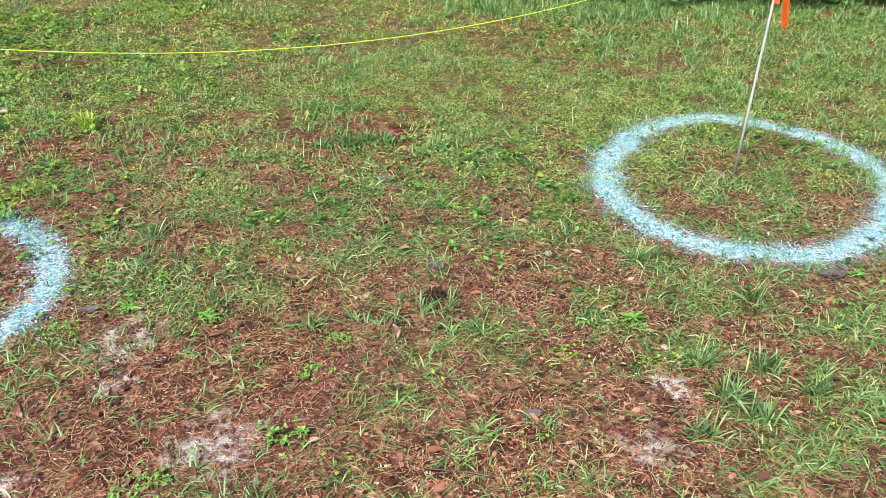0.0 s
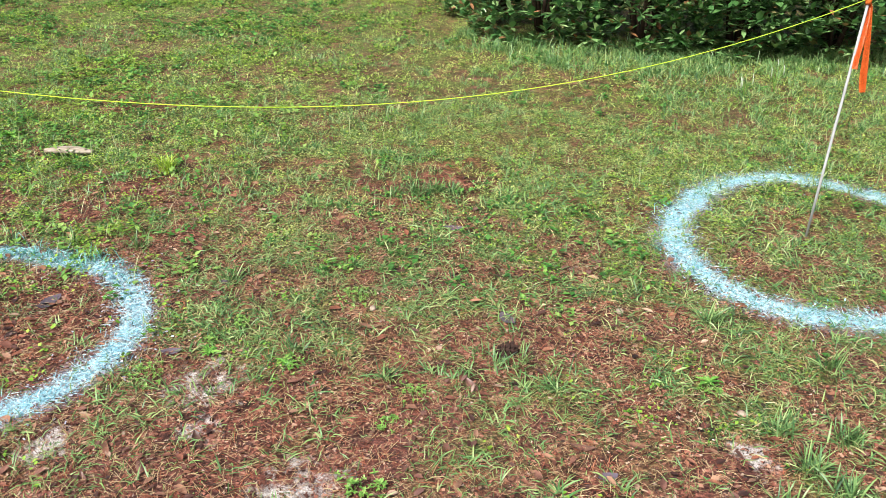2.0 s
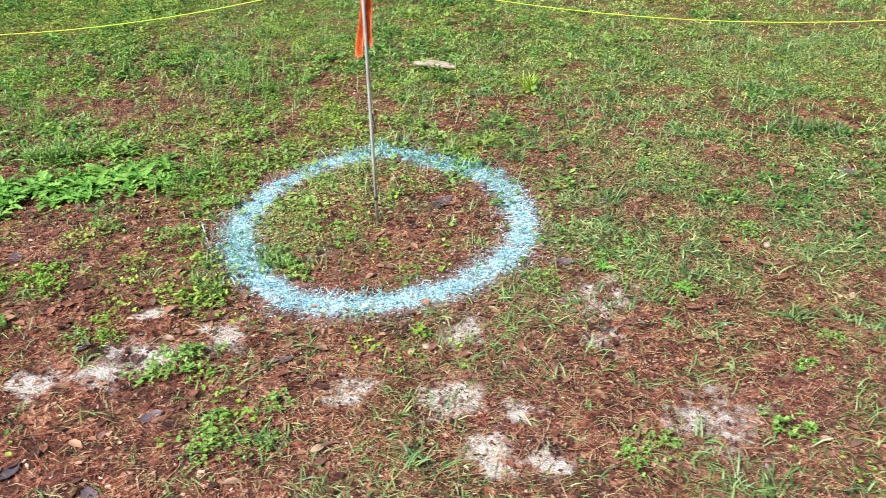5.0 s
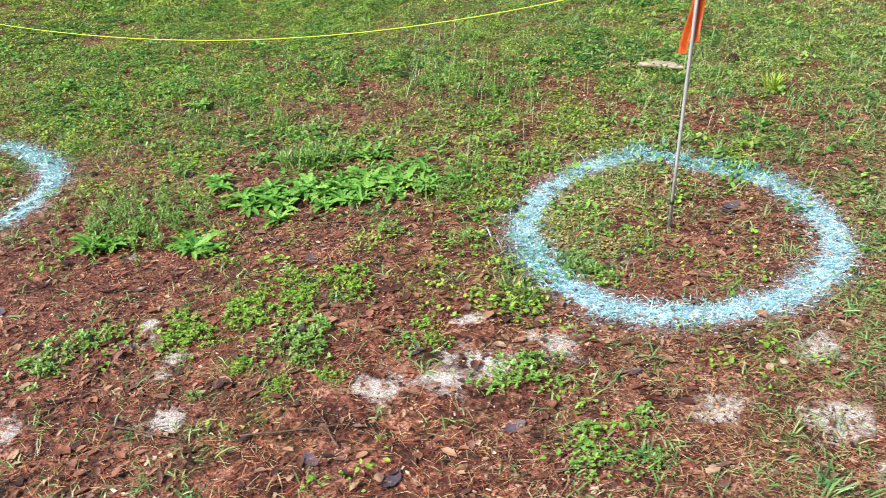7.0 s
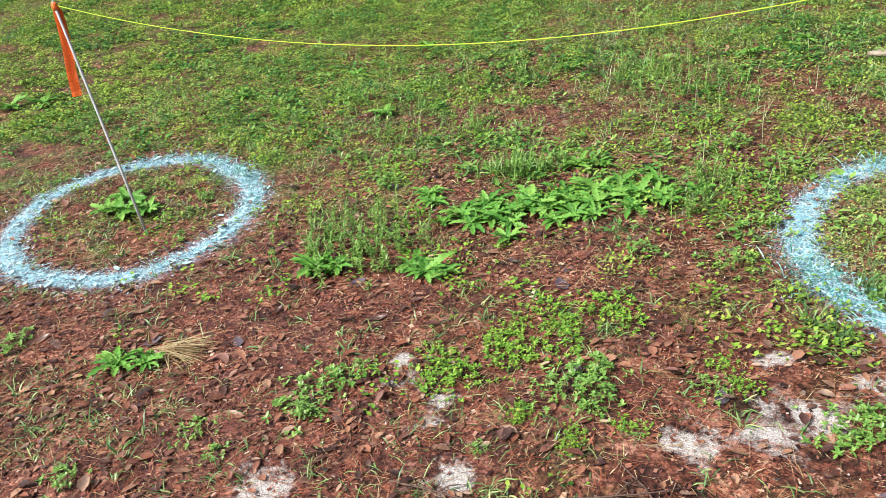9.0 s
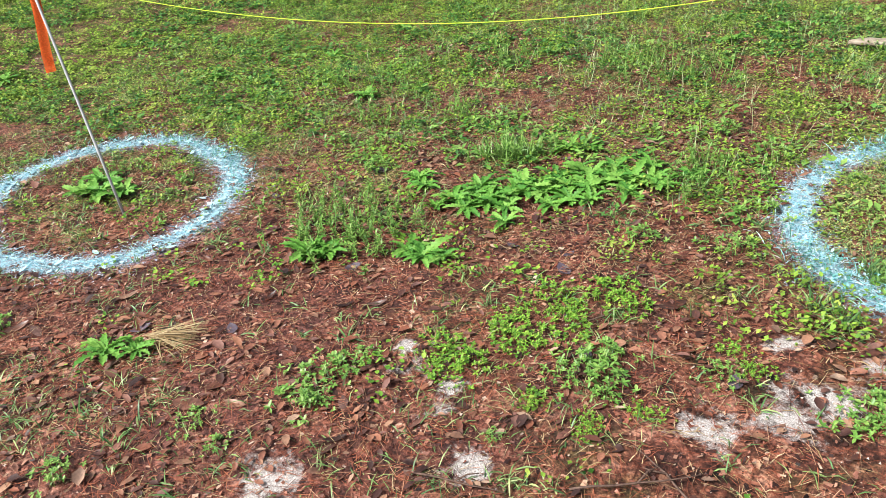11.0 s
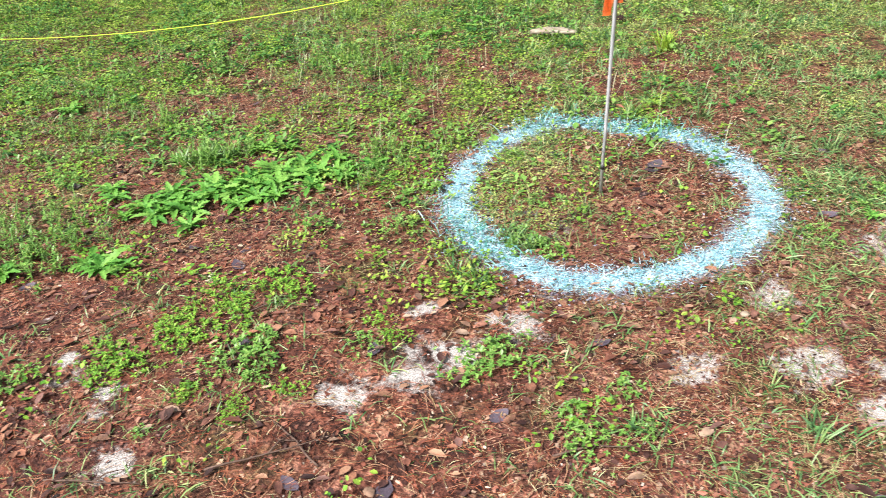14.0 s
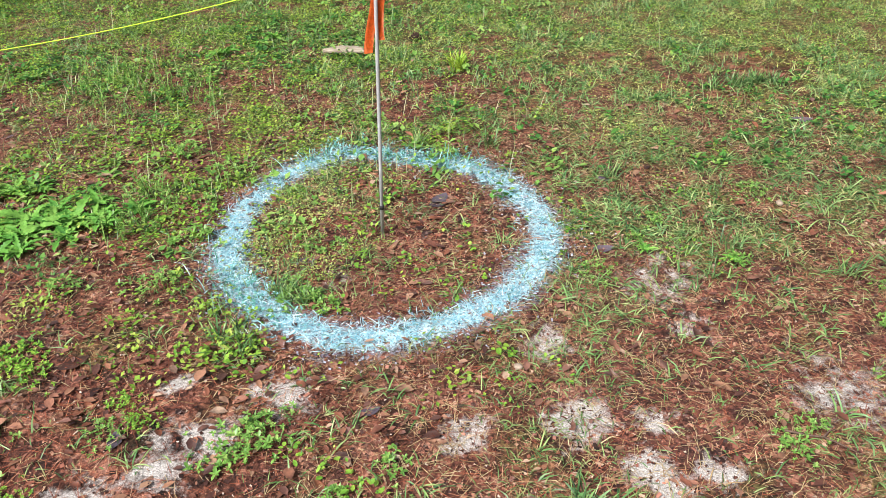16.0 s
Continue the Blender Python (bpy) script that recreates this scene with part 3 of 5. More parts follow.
stuff("yellow_moss", [cover(420, (-0.5, 0.02, -0.32, 0.4), lambda x, y: smooth(0.42, 0.56, fbm(x, y, 6.0, 45)) * smooth(0.05, -0.12, x) * clear_of_paint(x, y), (0.005, 0.011)),
                      cover(52000, NEAR, lambda x, y: mossy(x, y) * (0.25 + 0.75 * lush(x, y)), (0.005, 0.012)),
                      cover(14000, FAR, lambda x, y: smooth(5.6, 3.6, y) * smooth(-2.5, -0.5, x) * smooth(0.36, 0.55, fbm(x, y, 0.9, 44)), (0.01, 0.022))],
      MOSS, "fine pale yellow-green growth in the lawn", "ground cover")


def darker(x, y):
    return smooth(0.5, 0.62, fbm(x, y, 1.5, 47)) * np.interp(x, (-1, 0.3), (1, 0.45)) * smooth(-0.6, 0.6, y - np.interp(x, (-4, -2, 0, 2, 4), (-0.8, -0.3, 0.5, 0.9, 0.5))) * (1 - 0.6 * mossy(x, y)) * (1 - 0.9 * patches(BARE_WEST + BARE_EAST, x, y))


stuff("dark_ground_cover", [cover(15000, NEAR, lambda x, y: darker(x, y) * (0.3 + 0.7 * gappy(x, y)) * clear_of_paint(x, y), (0.016, 0.036)), cover(12000, FAR, darker, (0.022, 0.05)), cover(9000, WEST, darker, (0.02, 0.04))],
      DARK_COVER, "patches of darker green broad-leaved weeds", "ground cover")
stuff("seedlings", [cover(5200, (-4.2, 0.7, -2.4, 0.8), lambda x, y: smooth(0.54, 0.72, fbm(x, y, 3.4, 51)) * clear_of_paint(x, y) * (1 - sandy(x, y)) * (0.6 + 0.4 * smooth(-1.4, -0.3, y)) * (1 - 0.7 * patches(BARE_WEST, x, y)) * (1 - 0.8 * np.exp(-(((x - 0.25) ** 2 + y * y) / 0.12))), (0.009, 0.022), False),
                    cover(700, (0.5, 3.8, -1.2, 0.9), lambda x, y: smooth(0.56, 0.72, fbm(x, y, 4.0, 52)) * clear_of_paint(x, y), (0.008, 0.017))],
      CLOVER, "scattered green seedlings and small weeds in brown litter", "seedlings")
stuff("creeping_grass", [tufts(13000, (-4.2, 0.8, -2.4, 0.9), lambda x, y: (0.06 + 0.94 * smooth(0.45, 0.62, fbm(x, y, 2.6, 57))) * (1 - 0.45 * smooth(-0.85, -1.3, y + 0.25 * (x + 0.5))) * clear_of_paint(x, y) * (1 - 0.8 * sandy(x, y)), (3, 7), (0.025, 0.065), (0.002, 0.004), 0.025, 2, (0.08, 0.9)),
                         tufts(10500, (0.5, 4.0, -1.4, 1.2), lambda x, y: (0.35 + 0.65 * smooth(0.42, 0.58, fbm(x, y, 5.0, 58))) * clear_of_paint(x, y) * (1 - 0.8 * sandy(x, y)), (2, 4), (0.025, 0.06), (0.0025, 0.005), 0.035, 2, (0.02, 0.5)),
                         tufts(420, (-0.46, 0.1, -0.4, 0.42), lambda x, y: smooth(0.4, 0.55, fbm(x, y, 6.0, 59)) * clear_of_paint(x, y), (4, 8), (0.025, 0.06), (0.0022, 0.0042), 0.025, 2)],
      GRASS, "thin straggling green grass in leaf litter", "grass")


# Small star-shaped tufts, each from one root, and low mounds of leaves
stuff("sprinkled_weeds", [cover(2000, (-3.2, 0.2, -0.75, 1.7), lambda x, y: smooth(0.46, 0.62, fbm(x, y, 5.5, 109)) * (1 - 0.8 * np.exp(-((x**2 + y**2) / 0.2))) * clear_of_paint(x, y), (0.008, 0.02))],
      LIME_COVER, "sprinkled yellow-green seedlings in red litter", "seedlings")
stuff("star_grass", [tufts(4300, (0.3, 4.4, -1.5, 2.2), lambda x, y: (0.12 + 0.88 * smooth(0.44, 0.6, fbm(x, y, 4.2, 101))) * (0.35 + 0.65 * lush(x, y)) * clear_of_paint(x, y) * (1 - 0.8 * sandy(x, y)), (8, 15), (0.03, 0.075), (0.0032, 0.006), 0.011, 3, (0.1, 1.0)),
                     tufts(1500, (-4.4, 0.3, -2.4, 1.6), lambda x, y: smooth(0.46, 0.62, fbm(x, y, 3.4, 102)) * clear_of_paint(x, y) * (1 - 0.8 * sandy(x, y)), (7, 13), (0.03, 0.07), (0.003, 0.0055), 0.012, 3, (0.15, 1.1)),
                     tufts(5200, (-2.5, 5.2, 1.2, 5.2), lambda x, y: smooth(0.42, 0.6, fbm(x, y, 2.6, 103)), (9, 16), (0.03, 0.075), (0.0034, 0.006), 0.018, 2, (0.3, 1.3))],
      STAR_GRASS, "small bunched tufts of bright green grass", "grass")


def mounds(n, box, chance, size, spread=0.04, height=0.05, leaves=(22, 44)):
    """Cushions of small leaves, highest in the middle."""
    tx, ty = scatter(n, box, chance)
    k = rng.integers(leaves[0], leaves[1], len(tx))
    wide = np.repeat(rng.uniform(0.6, 1.4, len(tx)), k)
    cx, cy = np.repeat(tx, k), np.repeat(ty, k)
    m = len(cx)
    dx, dy = rng.normal(0, spread, m) * wide, rng.normal(0, spread, m) * wide
    z = land(cx + dx, cy + dy) + height * wide * np.exp(-((dx**2 + dy**2) / (spread * wide) ** 2) * 0.5) * rng.uniform(0.35, 1.05, m)
    ln = rng.uniform(*size, m)
    return ovals(cx + dx, cy + dy, z, rng.uniform(0, 6.3, m), ln, ln * rng.uniform(0.4, 0.75, m), rng.uniform(-0.1, 0.8, m), 0.25, True)


def leafy_west(x, y):
    return smooth(0.42, 0.6, fbm(x, y, 2.2, 105)) * (0.15 + 0.85 * lush(x, y)) * smooth(0.9, -0.6, x) * clear_of_paint(x, y)


stuff("weed_mounds", [mounds(2000, (-4.8, 0.6, -1.0, 3.2), leafy_west, (0.01, 0.024)), mounds(2000, (-9.5, -4.8, -1.8, 3.2), leafy_west, (0.014, 0.032), 0.055, 0.06), mounds(2200, (-8.5, 0.5, 3.2, 7.5), lambda x, y: smooth(0.45, 0.6, fbm(x, y, 1.8, 106)), (0.016, 0.034), 0.06, 0.06)],
      COVER, "low cushions of small green weed leaves", "ground cover")
stuff("broadleaf_weeds", [mounds(420, (-5.0, 0.6, -0.4, 3.4), lambda x, y: smooth(0.4, 0.55, fbm(x, y, 2.9, 113)) * clear_of_paint(x, y), (0.022, 0.045), 0.045, 0.05, (9, 20)),
                          mounds(260, (-9.0, 0.5, 2.6, 7.0), lambda x, y: smooth(0.4, 0.55, fbm(x, y, 2.0, 114)), (0.03, 0.055), 0.06, 0.06, (10, 22)),
                          mounds(170, (0.4, 4.2, 0.4, 3.6), lambda x, y: smooth(0.44, 0.6, fbm(x, y, 2.9, 115)) * clear_of_paint(x, y), (0.016, 0.03), 0.035, 0.035, (9, 18))],
      WEED, "scattered larger-leaved green weeds in the lawn", "weeds")
stuff("dark_weed_mounds", [mounds(750, (-4.8, 0.4, -1.0, 3.2), lambda x, y: leafy_west(x + 1.7, y - 0.6), (0.012, 0.028), 0.05, 0.06), mounds(700, (-9.0, -0.5, 1.5, 7.0), lambda x, y: smooth(0.48, 0.62, fbm(x, y, 1.6, 107)), (0.018, 0.036), 0.07, 0.07)],
      DARK_COVER, "cushions of darker green weed leaves", "ground cover")
stuff("outer_grass", [tufts(2200, (-10, 8, -8, -2.6), lambda x, y: 0.25 + 0.5 * smooth(0.4, 0.6, fbm(x, y, 0.8, 91)), (3, 5), (0.05, 0.1), (0.008, 0.014), 0.06, 2),
                      tufts(2500, (4.5, 8, -2.6, 3.2), lambda x, y: lush(x, y), (3, 5), (0.05, 0.1), (0.006, 0.01), 0.05, 2)],
      GRASS, "thin lawn grass around the staked area", "grass")


# ---- litter ----
def bare(x, y):
    return np.clip(1.05 - 0.75 * lush(x, y), 0.1, 1) * (1 - 0.62 * np.clip(sandy(x, y) * 1.2, 0, 1)) * (1 - 0.75 * np.clip(painted(x, y), 0, 1))


def needle_strips(n, box, chance, length=(0.06, 0.17), lift=0.008):
    x, y = scatter(n, box, chance)
    m = len(x)
    turn = 6.3 * fbm(x, y, 2.2, 77) * 1.5 + rng.normal(0, 0.9, m)
    return strips(x, y, land(x, y) + rng.uniform(0.002, lift, m), turn, rng.uniform(*length, m), rng.uniform(0.001, 0.0019, m), rng.normal(0.02, 0.06, m), rng.normal(0.05, 0.15, m), 2)


stuff("pine_needles", [needle_strips(100000, MULCH, lambda x, y: bare(x, y) * np.interp(x, (0, 1), (1, 0.55)), (0.025, 0.09)), needle_strips(22000, (-4.8, 4.6, 1.4, 3.2), bare), needle_strips(6000, WEST, bare)], NEEDLE, "reddish-brown fallen pine needles", "pine needles")


def crumb_bed(n, box, chance, size):
    x, y = scatter(n, box, chance)
    m = len(x)
    ln = rng.uniform(*size, m) * rng.uniform(0.5, 1.3, m)
    return crumbs(x, y, land(x, y) + 0.001, rng.uniform(0, 6.3, m), ln, ln * rng.uniform(0.25, 0.8, m), rng.uniform(0.001, 0.006, m))


stuff("straw_bits", [needle_strips(30000, (0.1, 4.2, -1.6, 1.4), lambda x, y: 0.3 + 0.7 * bare(x, y), (0.02, 0.07)), needle_strips(9000, (-4.0, 0.1, -2.4, 0.6), bare, (0.02, 0.06)), needle_strips(9000, (-2.8, 0.1, -0.8, 1.2), bare, (0.02, 0.05))],
      DRY, "short straw-coloured bits of dead grass on the soil", "straw")
stuff("pale_flecks", [crumb_bed(26000, MULCH, lambda x, y: bare(x, y) * (0.25 + 0.75 * smooth(0.42, 0.6, fbm(x, y, 3.1, 111))), (0.003, 0.0085))],
      FLECK, "pale broken flecks of bark and dry leaf", "mulch")
stuff("bark_crumbs", [crumb_bed(95000, MULCH, bare, (0.005, 0.018)), crumb_bed(85000, (0.0, 4.2, -1.6, 1.2), lambda x, y: 0.35 + 0.65 * bare(x, y), (0.004, 0.012)), crumb_bed(9000, WEST, bare, (0.01, 0.03))], CHIP, "crumbled bark and leaf bits on the soil", "mulch")


def leaf_mesh(name, length, width, curl, fold, mat, seed, lobes=0.0, thick=0.0006):
    """One leaf with a midrib fold, curled along its length, with thickness and a stalk."""
    r = random.Random(seed)
    bm = bmesh.new()
    rows, steps = [], 8
    for k in range(steps + 1):
        u = k / steps
        half = width / 2 * (math.sin(math.pi * min(1, u * 0.94 + 0.04)) ** 0.8) * (1 + r.uniform(-0.08, 0.08))
        if lobes:
            half *= 1 + lobes * (1 if k % 2 else -1)
        px, pz = (u - 0.5) * length, curl * length * ((u - 0.5) ** 2 * 4)
        row = [bm.verts.new((px, s * half, pz + abs(s) * half * fold + r.uniform(-0.02, 0.02) * width)) for s in (-1, -0.5, 0, 0.5, 1)]
        rows.append(row)
    for a, b in zip(rows, rows[1:]):
        for q in range(4):
            bm.faces.new((a[q], b[q], b[q + 1], a[q + 1])).smooth = True
    tip = rows[0][2].co
    stem = [bm.verts.new(tip + Vector((-d * length * 0.18, e, 0.002))) for d, e in ((0, 0.0012), (0, -0.0012), (1, 0))]
    bm.faces.new(stem)
    low = min(v.co.z for v in bm.verts)
    for v in bm.verts:
        v.co.z -= low
    me = bpy.data.meshes.new(name)
    bm.to_mesh(me)
    bm.free()
    me.materials.append(mat)
    return me


LEAVES = [leaf_mesh("dead_leaf", *spec, DEAD, k) for k, spec in enumerate(((0.06, 0.022, 0.10, 0.25), (0.05, 0.022, -0.08, 0.2), (0.075, 0.026, 0.16, 0.35), (0.042, 0.024, 0.05, 0.1), (0.06, 0.018, 0.2, 0.5), (0.07, 0.032, -0.05, -0.15)))]


def lay_leaf(mesh, x, y, turn, size, label, tip=(0.0, 0.0), group="fallen leaves"):
    m = pose(x, y, float(land(x, y)) + 0.003, math.degrees(tip[0]), math.degrees(tip[1]), math.degrees(turn)) @ Matrix.Diagonal((size, size, size, 1))
    ob = new("fallen_leaf", mesh)
    ob.matrix_basis = m
    return tagged(ob, label, "leaf", group)


lx, ly = scatter(900, (-2.6, 3.4, -2.2, 1.0), lambda x, y: bare(x, y) * np.where(x < 0.2, 0.9, 0.3) * smooth(-2.75, -2.2, y))
for k in range(min(285, len(lx))):
    lay_leaf(LEAVES[k % 6], float(lx[k]), float(ly[k]), rng.uniform(0, 6.3), rng.uniform(0.6, 1.15), "curled brown fallen leaf lying in needle litter", (rng.normal(0, 0.15), rng.normal(0, 0.12)))


def leaf_litter(n, box, chance):
    x, y = scatter(n, box, chance)
    m = len(x)
    ln = rng.uniform(0.012, 0.032, m) * rng.uniform(0.7, 1.8, m)
    return ovals(x, y, land(x, y) + rng.uniform(0.003, 0.012, m), rng.uniform(0, 6.3, m), ln, ln * rng.uniform(0.35, 0.65, m), rng.normal(0.05, 0.18, m), 0.35)


stuff("leaf_litter", [leaf_litter(34000, (-4.2, 4.2, -2.5, 2.0), lambda x, y: bare(x, y) * np.interp(x, (-0.9, 0.3, 1.3), (0.85, 0.7, 0.25)) * (0.35 + 0.65 * smooth(0.4, 0.6, fbm(x, y, 2.1, 64)))), leaf_litter(900, WEST, bare), leaf_litter(400, FAR, bare)],
      LITTER, "scattered brown leaf litter", "leaf litter")

DARK_LEAF = leaf_mesh("dark_leaf", 0.10, 0.06, 0.12, 0.2, SLATE, 31)
for x, y, turn, size in ((0.75, 0.01, 0.3, 0.7), (0.145, 0.27, 1.2, 0.85), (2.2, -0.36, 0.4, 0.6), (3.3, 0.52, 0.2, 1.1), (1.55, 1.22, 0.1, 0.9), (1.86, 0.45, 2.2, 0.9)):
    lay_leaf(DARK_LEAF, x, y, turn, size, "wet slate-dark fallen leaf", group="dark leaves")
lx, ly = scatter(260, (-2.4, 0.9, -2.0, 0.6), lambda x, y: bare(x, y) * (sandy(x, y) < 0.12))
for k in range(min(34, len(lx))):
    lay_leaf(DARK_LEAF, float(lx[k]), float(ly[k]), rng.uniform(0, 6.3), rng.uniform(0.4, 0.75), "small dark purplish wet leaf in brown litter", (rng.normal(0, 0.1), rng.normal(0, 0.1)), "dark leaves")
TAN_LEAF = leaf_mesh("tan_leaf", 0.085, 0.045, 0.08, 0.15, DEAD, 33)
for x, y, turn, size in ((-0.645, -0.83, 0.9, 1.0), (-1.555, -1.87, 0.4, 1.1), (2.38, 1.3, 0.1, 1.0), (1.376, 0.79, 0.8, 0.9), (1.95, 0.6, 2.0, 0.8), (0.3, -1.15, 1.4, 0.7)):
    lay_leaf(TAN_LEAF, x, y, turn, size, "flat tan fallen leaf on brown litter", group="tan leaves")


# ---- sprayed circles ----
def sprayed_circle(ring, label, tall=(), leaves=4, flakes=0.6, blades=12500):
    """Blades, needles, crumbs and a few leaves under one coat of paint."""
    base = thing("painted_circle", pose(ring.x, ring.y, 0), label, "painted circle", "sprayed circles")

    def along(n, spread, shift=0.0):
        a = rng.uniform(0, 2 * math.pi, n)
        r = ring.radius(a) + rng.normal(shift, ring.width * spread, n)
        return a, r * np.cos(a), r * np.sin(a)

    a, x, y = along(blades, 0.62)
    keep = rng.random(len(a)) < 0.4 + 0.6 * smooth(0.36, 0.52, fbm(x + ring.x, y + ring.y, 16.0, 83, 3))
    a, x, y = a[keep], x[keep], y[keep]
    n = len(a)
    v, t = strips(x, y, land(x + ring.x, y + ring.y) + rng.uniform(0.0, 0.01, n), rng.uniform(0, 6.3, n), rng.uniform(0.01, 0.045, n), rng.uniform(0.0011, 0.0027, n), rng.uniform(-0.05, 0.4, n), rng.uniform(0.05, 0.6, n), 2, rng.normal(0, 0.4, n))
    part("painted_grass", arrays_mesh("painted_grass", v, t, PAINT), base, "grass blades coated in light blue paint")["kind"] = "stuff"
    a, x, y = along(5200, 0.45)
    n = len(a)
    ln = rng.uniform(0.003, 0.0095, n)
    v, t = crumbs(x, y, land(x + ring.x, y + ring.y) + 0.002, rng.uniform(0, 6.3, n), ln, ln * rng.uniform(0.4, 0.9, n), rng.uniform(0.001, 0.005, n))
    part("painted_litter", arrays_mesh("painted_litter", v, t, PAINT_WHITE), base, "leaf bits and soil crumbs under light blue paint")["kind"] = "stuff"
    a, x, y = along(2600, 1.25, 0.012)
    n = len(a)
    ln = rng.uniform(0.004, 0.013, n) * (0.8 + 0.5 * flakes)
    v, t = crumbs(x, y, land(x + ring.x, y + ring.y) + 0.003, rng.uniform(0, 6.3, n), ln, ln * rng.uniform(0.2, 0.6, n), rng.uniform(0.001, 0.005, n))
    part("misted_litter", arrays_mesh("misted_litter", v, t, MIST), base, "litter faintly misted with lilac-blue overspray")["kind"] = "stuff"
    if tall:
        pieces = []
        for mid, half, count in tall:
            a = rng.normal(mid, half, count)
            r = ring.radius(a) + rng.normal(0.02, ring.width * 0.7, count)
            x, y = r * np.cos(a) + rng.normal(0, 0.01, count), r * np.sin(a)
            pieces.append(strips(x, y, land(x + ring.x, y + ring.y), rng.uniform(0, 6.3, count), rng.uniform(0.025, 0.08, count), rng.uniform(0.0022, 0.0042, count), rng.uniform(0.3, 1.25, count), rng.uniform(0.4, 1.5, count), 3, rng.normal(0, 0.4, count)))
            m = count * 3
            a = rng.normal(mid, half * 0.9, m)
            r = ring.radius(a) + rng.normal(0.015, ring.width * 0.6, m)
            x, y = r * np.cos(a), r * np.sin(a)
            lump = np.clip(2.4 * fbm(x + ring.x, y + ring.y, 11.0, 85, 2) - 0.7, 0, 1)
            ln = rng.uniform(0.008, 0.019, m)
            pieces.append(ovals(x, y, land(x + ring.x, y + ring.y) + 0.065 * lump * rng.random(m), rng.uniform(0, 6.3, m), ln, ln * rng.uniform(0.35, 0.6, m), rng.normal(0.4, 0.4, m), 0.25, True))
        v, t = joined(pieces)
        part("teal_grass", arrays_mesh("teal_grass", v, t, TEAL), base, "grass and small weeds stained blue-green by paint")["kind"] = "stuff"
    leaf = leaf_mesh("painted_leaf", 0.04, 0.02, 0.06, 0.2, PAINT_WHITE, 51)
    for k in range(leaves):
        a = rng.uniform(0, 6.28)
        r = float(ring.radius(np.array(a))) + rng.normal(0, 0.035)
        x, y = r * math.cos(a), r * math.sin(a)
        size = rng.uniform(0.45, 0.8 + 0.3 * flakes)
        part("painted_leaf", leaf, base, "", pose(x, y, float(land(x + ring.x, y + ring.y)) + 0.01, rng.normal(0, 8), rng.normal(0, 8), rng.uniform(0, 360)) @ Matrix.Diagonal((size, size, size, 1)))


sprayed_circle(RING_RIGHT, "light blue spray-painted circle on thin grass", ((3.6, 2.2, 260),), 2, 0.3)
sprayed_circle(RING_MID, "light blue spray-painted circle round a flagged stake on litter", ((1.75, 0.42, 300), (4.1, 0.25, 120)), 3)
sprayed_circle(RING_LEFT, "light blue spray-painted circle over leaf litter and weeds", ((1.6, 0.8, 160),), 110, 1.0, 9500)


# ---- stakes, flags and twine ----
TOP_RIGHT, TOP_MID, TOP_LEFT = Vector((3.17, 1.37, 1.09)), Vector((0.07, -0.096, 0.945)), Vector((-3.165, -1.148, 0.93))


def tape(points, width, side, name="flag_tail"):
    """A hanging strip of tape, gently folded, with thickness."""
    bm = bmesh.new()
    rows = []
    side = Vector(side).normalized()
    for k, p in enumerate(points):
        p, w = Vector(p), width * (0.55 if k == 0 else 1.0) / 2
        ripple = 0.004 * math.sin(k * 1.9)
        front = side.cross(Vector((0, 0, 1))).normalized()
        rows.append([bm.verts.new(p + side * w * s + front * (ripple * (1 - s * s) + 0.003 * s * math.cos(k))) for s in (-1, -0.4, 0.3, 1)])
    for a, b in zip(rows, rows[1:]):
        for q in range(3):
            bm.faces.new((a[q], a[q + 1], b[q + 1], b[q])).smooth = True
    bmesh.ops.solidify(bm, geom=bm.faces[:], thickness=0.0006)
    me = bpy.data.meshes.new(name)
    bm.to_mesh(me)
    bm.free()
    me.materials.append(ORANGE)
    return me


def stake(foot, top, tails, label, band=None):
    """A thin rod pushed into the ground, with a knot of orange tape at its top."""
    foot = Vector((*foot, float(land(*foot))))
    base = thing("marker_stake", Matrix.Translation(foot), label, "stake", "flagged stakes")
    up = top - foot
    cap = up.normalized()
    part("rod", tube([-cap * 0.05, up * 0.3, up * 0.7, up, up + cap * 0.004], [0.006, 0.0059, 0.0057, 0.0055, 0.0035], STAKE, "rod", 10), base, "weathered white round rod")
    if band:
        part("band", tube([cap * (band - 0.007), cap * (band + 0.007)], [0.0082, 0.0082], BAND, "band", 12), base, "black tape band")
    flag = part("flag", tube([up - cap * 0.035, up - cap * 0.028, up - cap * 0.012, up - cap * 0.004], [0.009, 0.0125, 0.0135, 0.009], ORANGE, "flag", 10), base, "orange flagging tape knotted round the rod")
    for lower, width, side in tails:
        out = (Vector((0.8, -2.4, 0)) - Vector((foot.x, foot.y, 0))).normalized() * -0.009
        a, b = up - cap * 0.02 + out, Vector(lower) - foot + out
        pts = [a.lerp(b, s) + Vector((0.006 * math.sin(5 * s), 0.006 * math.sin(4 * s + 1), 0)) for s in (0, 0.08, 0.2, 0.35, 0.5, 0.65, 0.8, 0.92, 1)]
        part("tail", tape(pts, width, side, "tail"), flag)


stake((3.15, 1.40), TOP_RIGHT, (((3.235, 1.385, 0.70), 0.03, (1, 0.3, 0)), ((3.175, 1.36, 0.80), 0.022, (1, -0.5, 0))), "leaning white stake with two orange tape tails in thin grass")
stake((0.0, 0.0), TOP_MID, (((0.036, -0.085, 0.665), 0.026, (1, 0.5, 0)), ((0.07, -0.066, 0.70), 0.024, (1, 0.2, 0))), "white stake with black band and orange tape flag", 0.118)
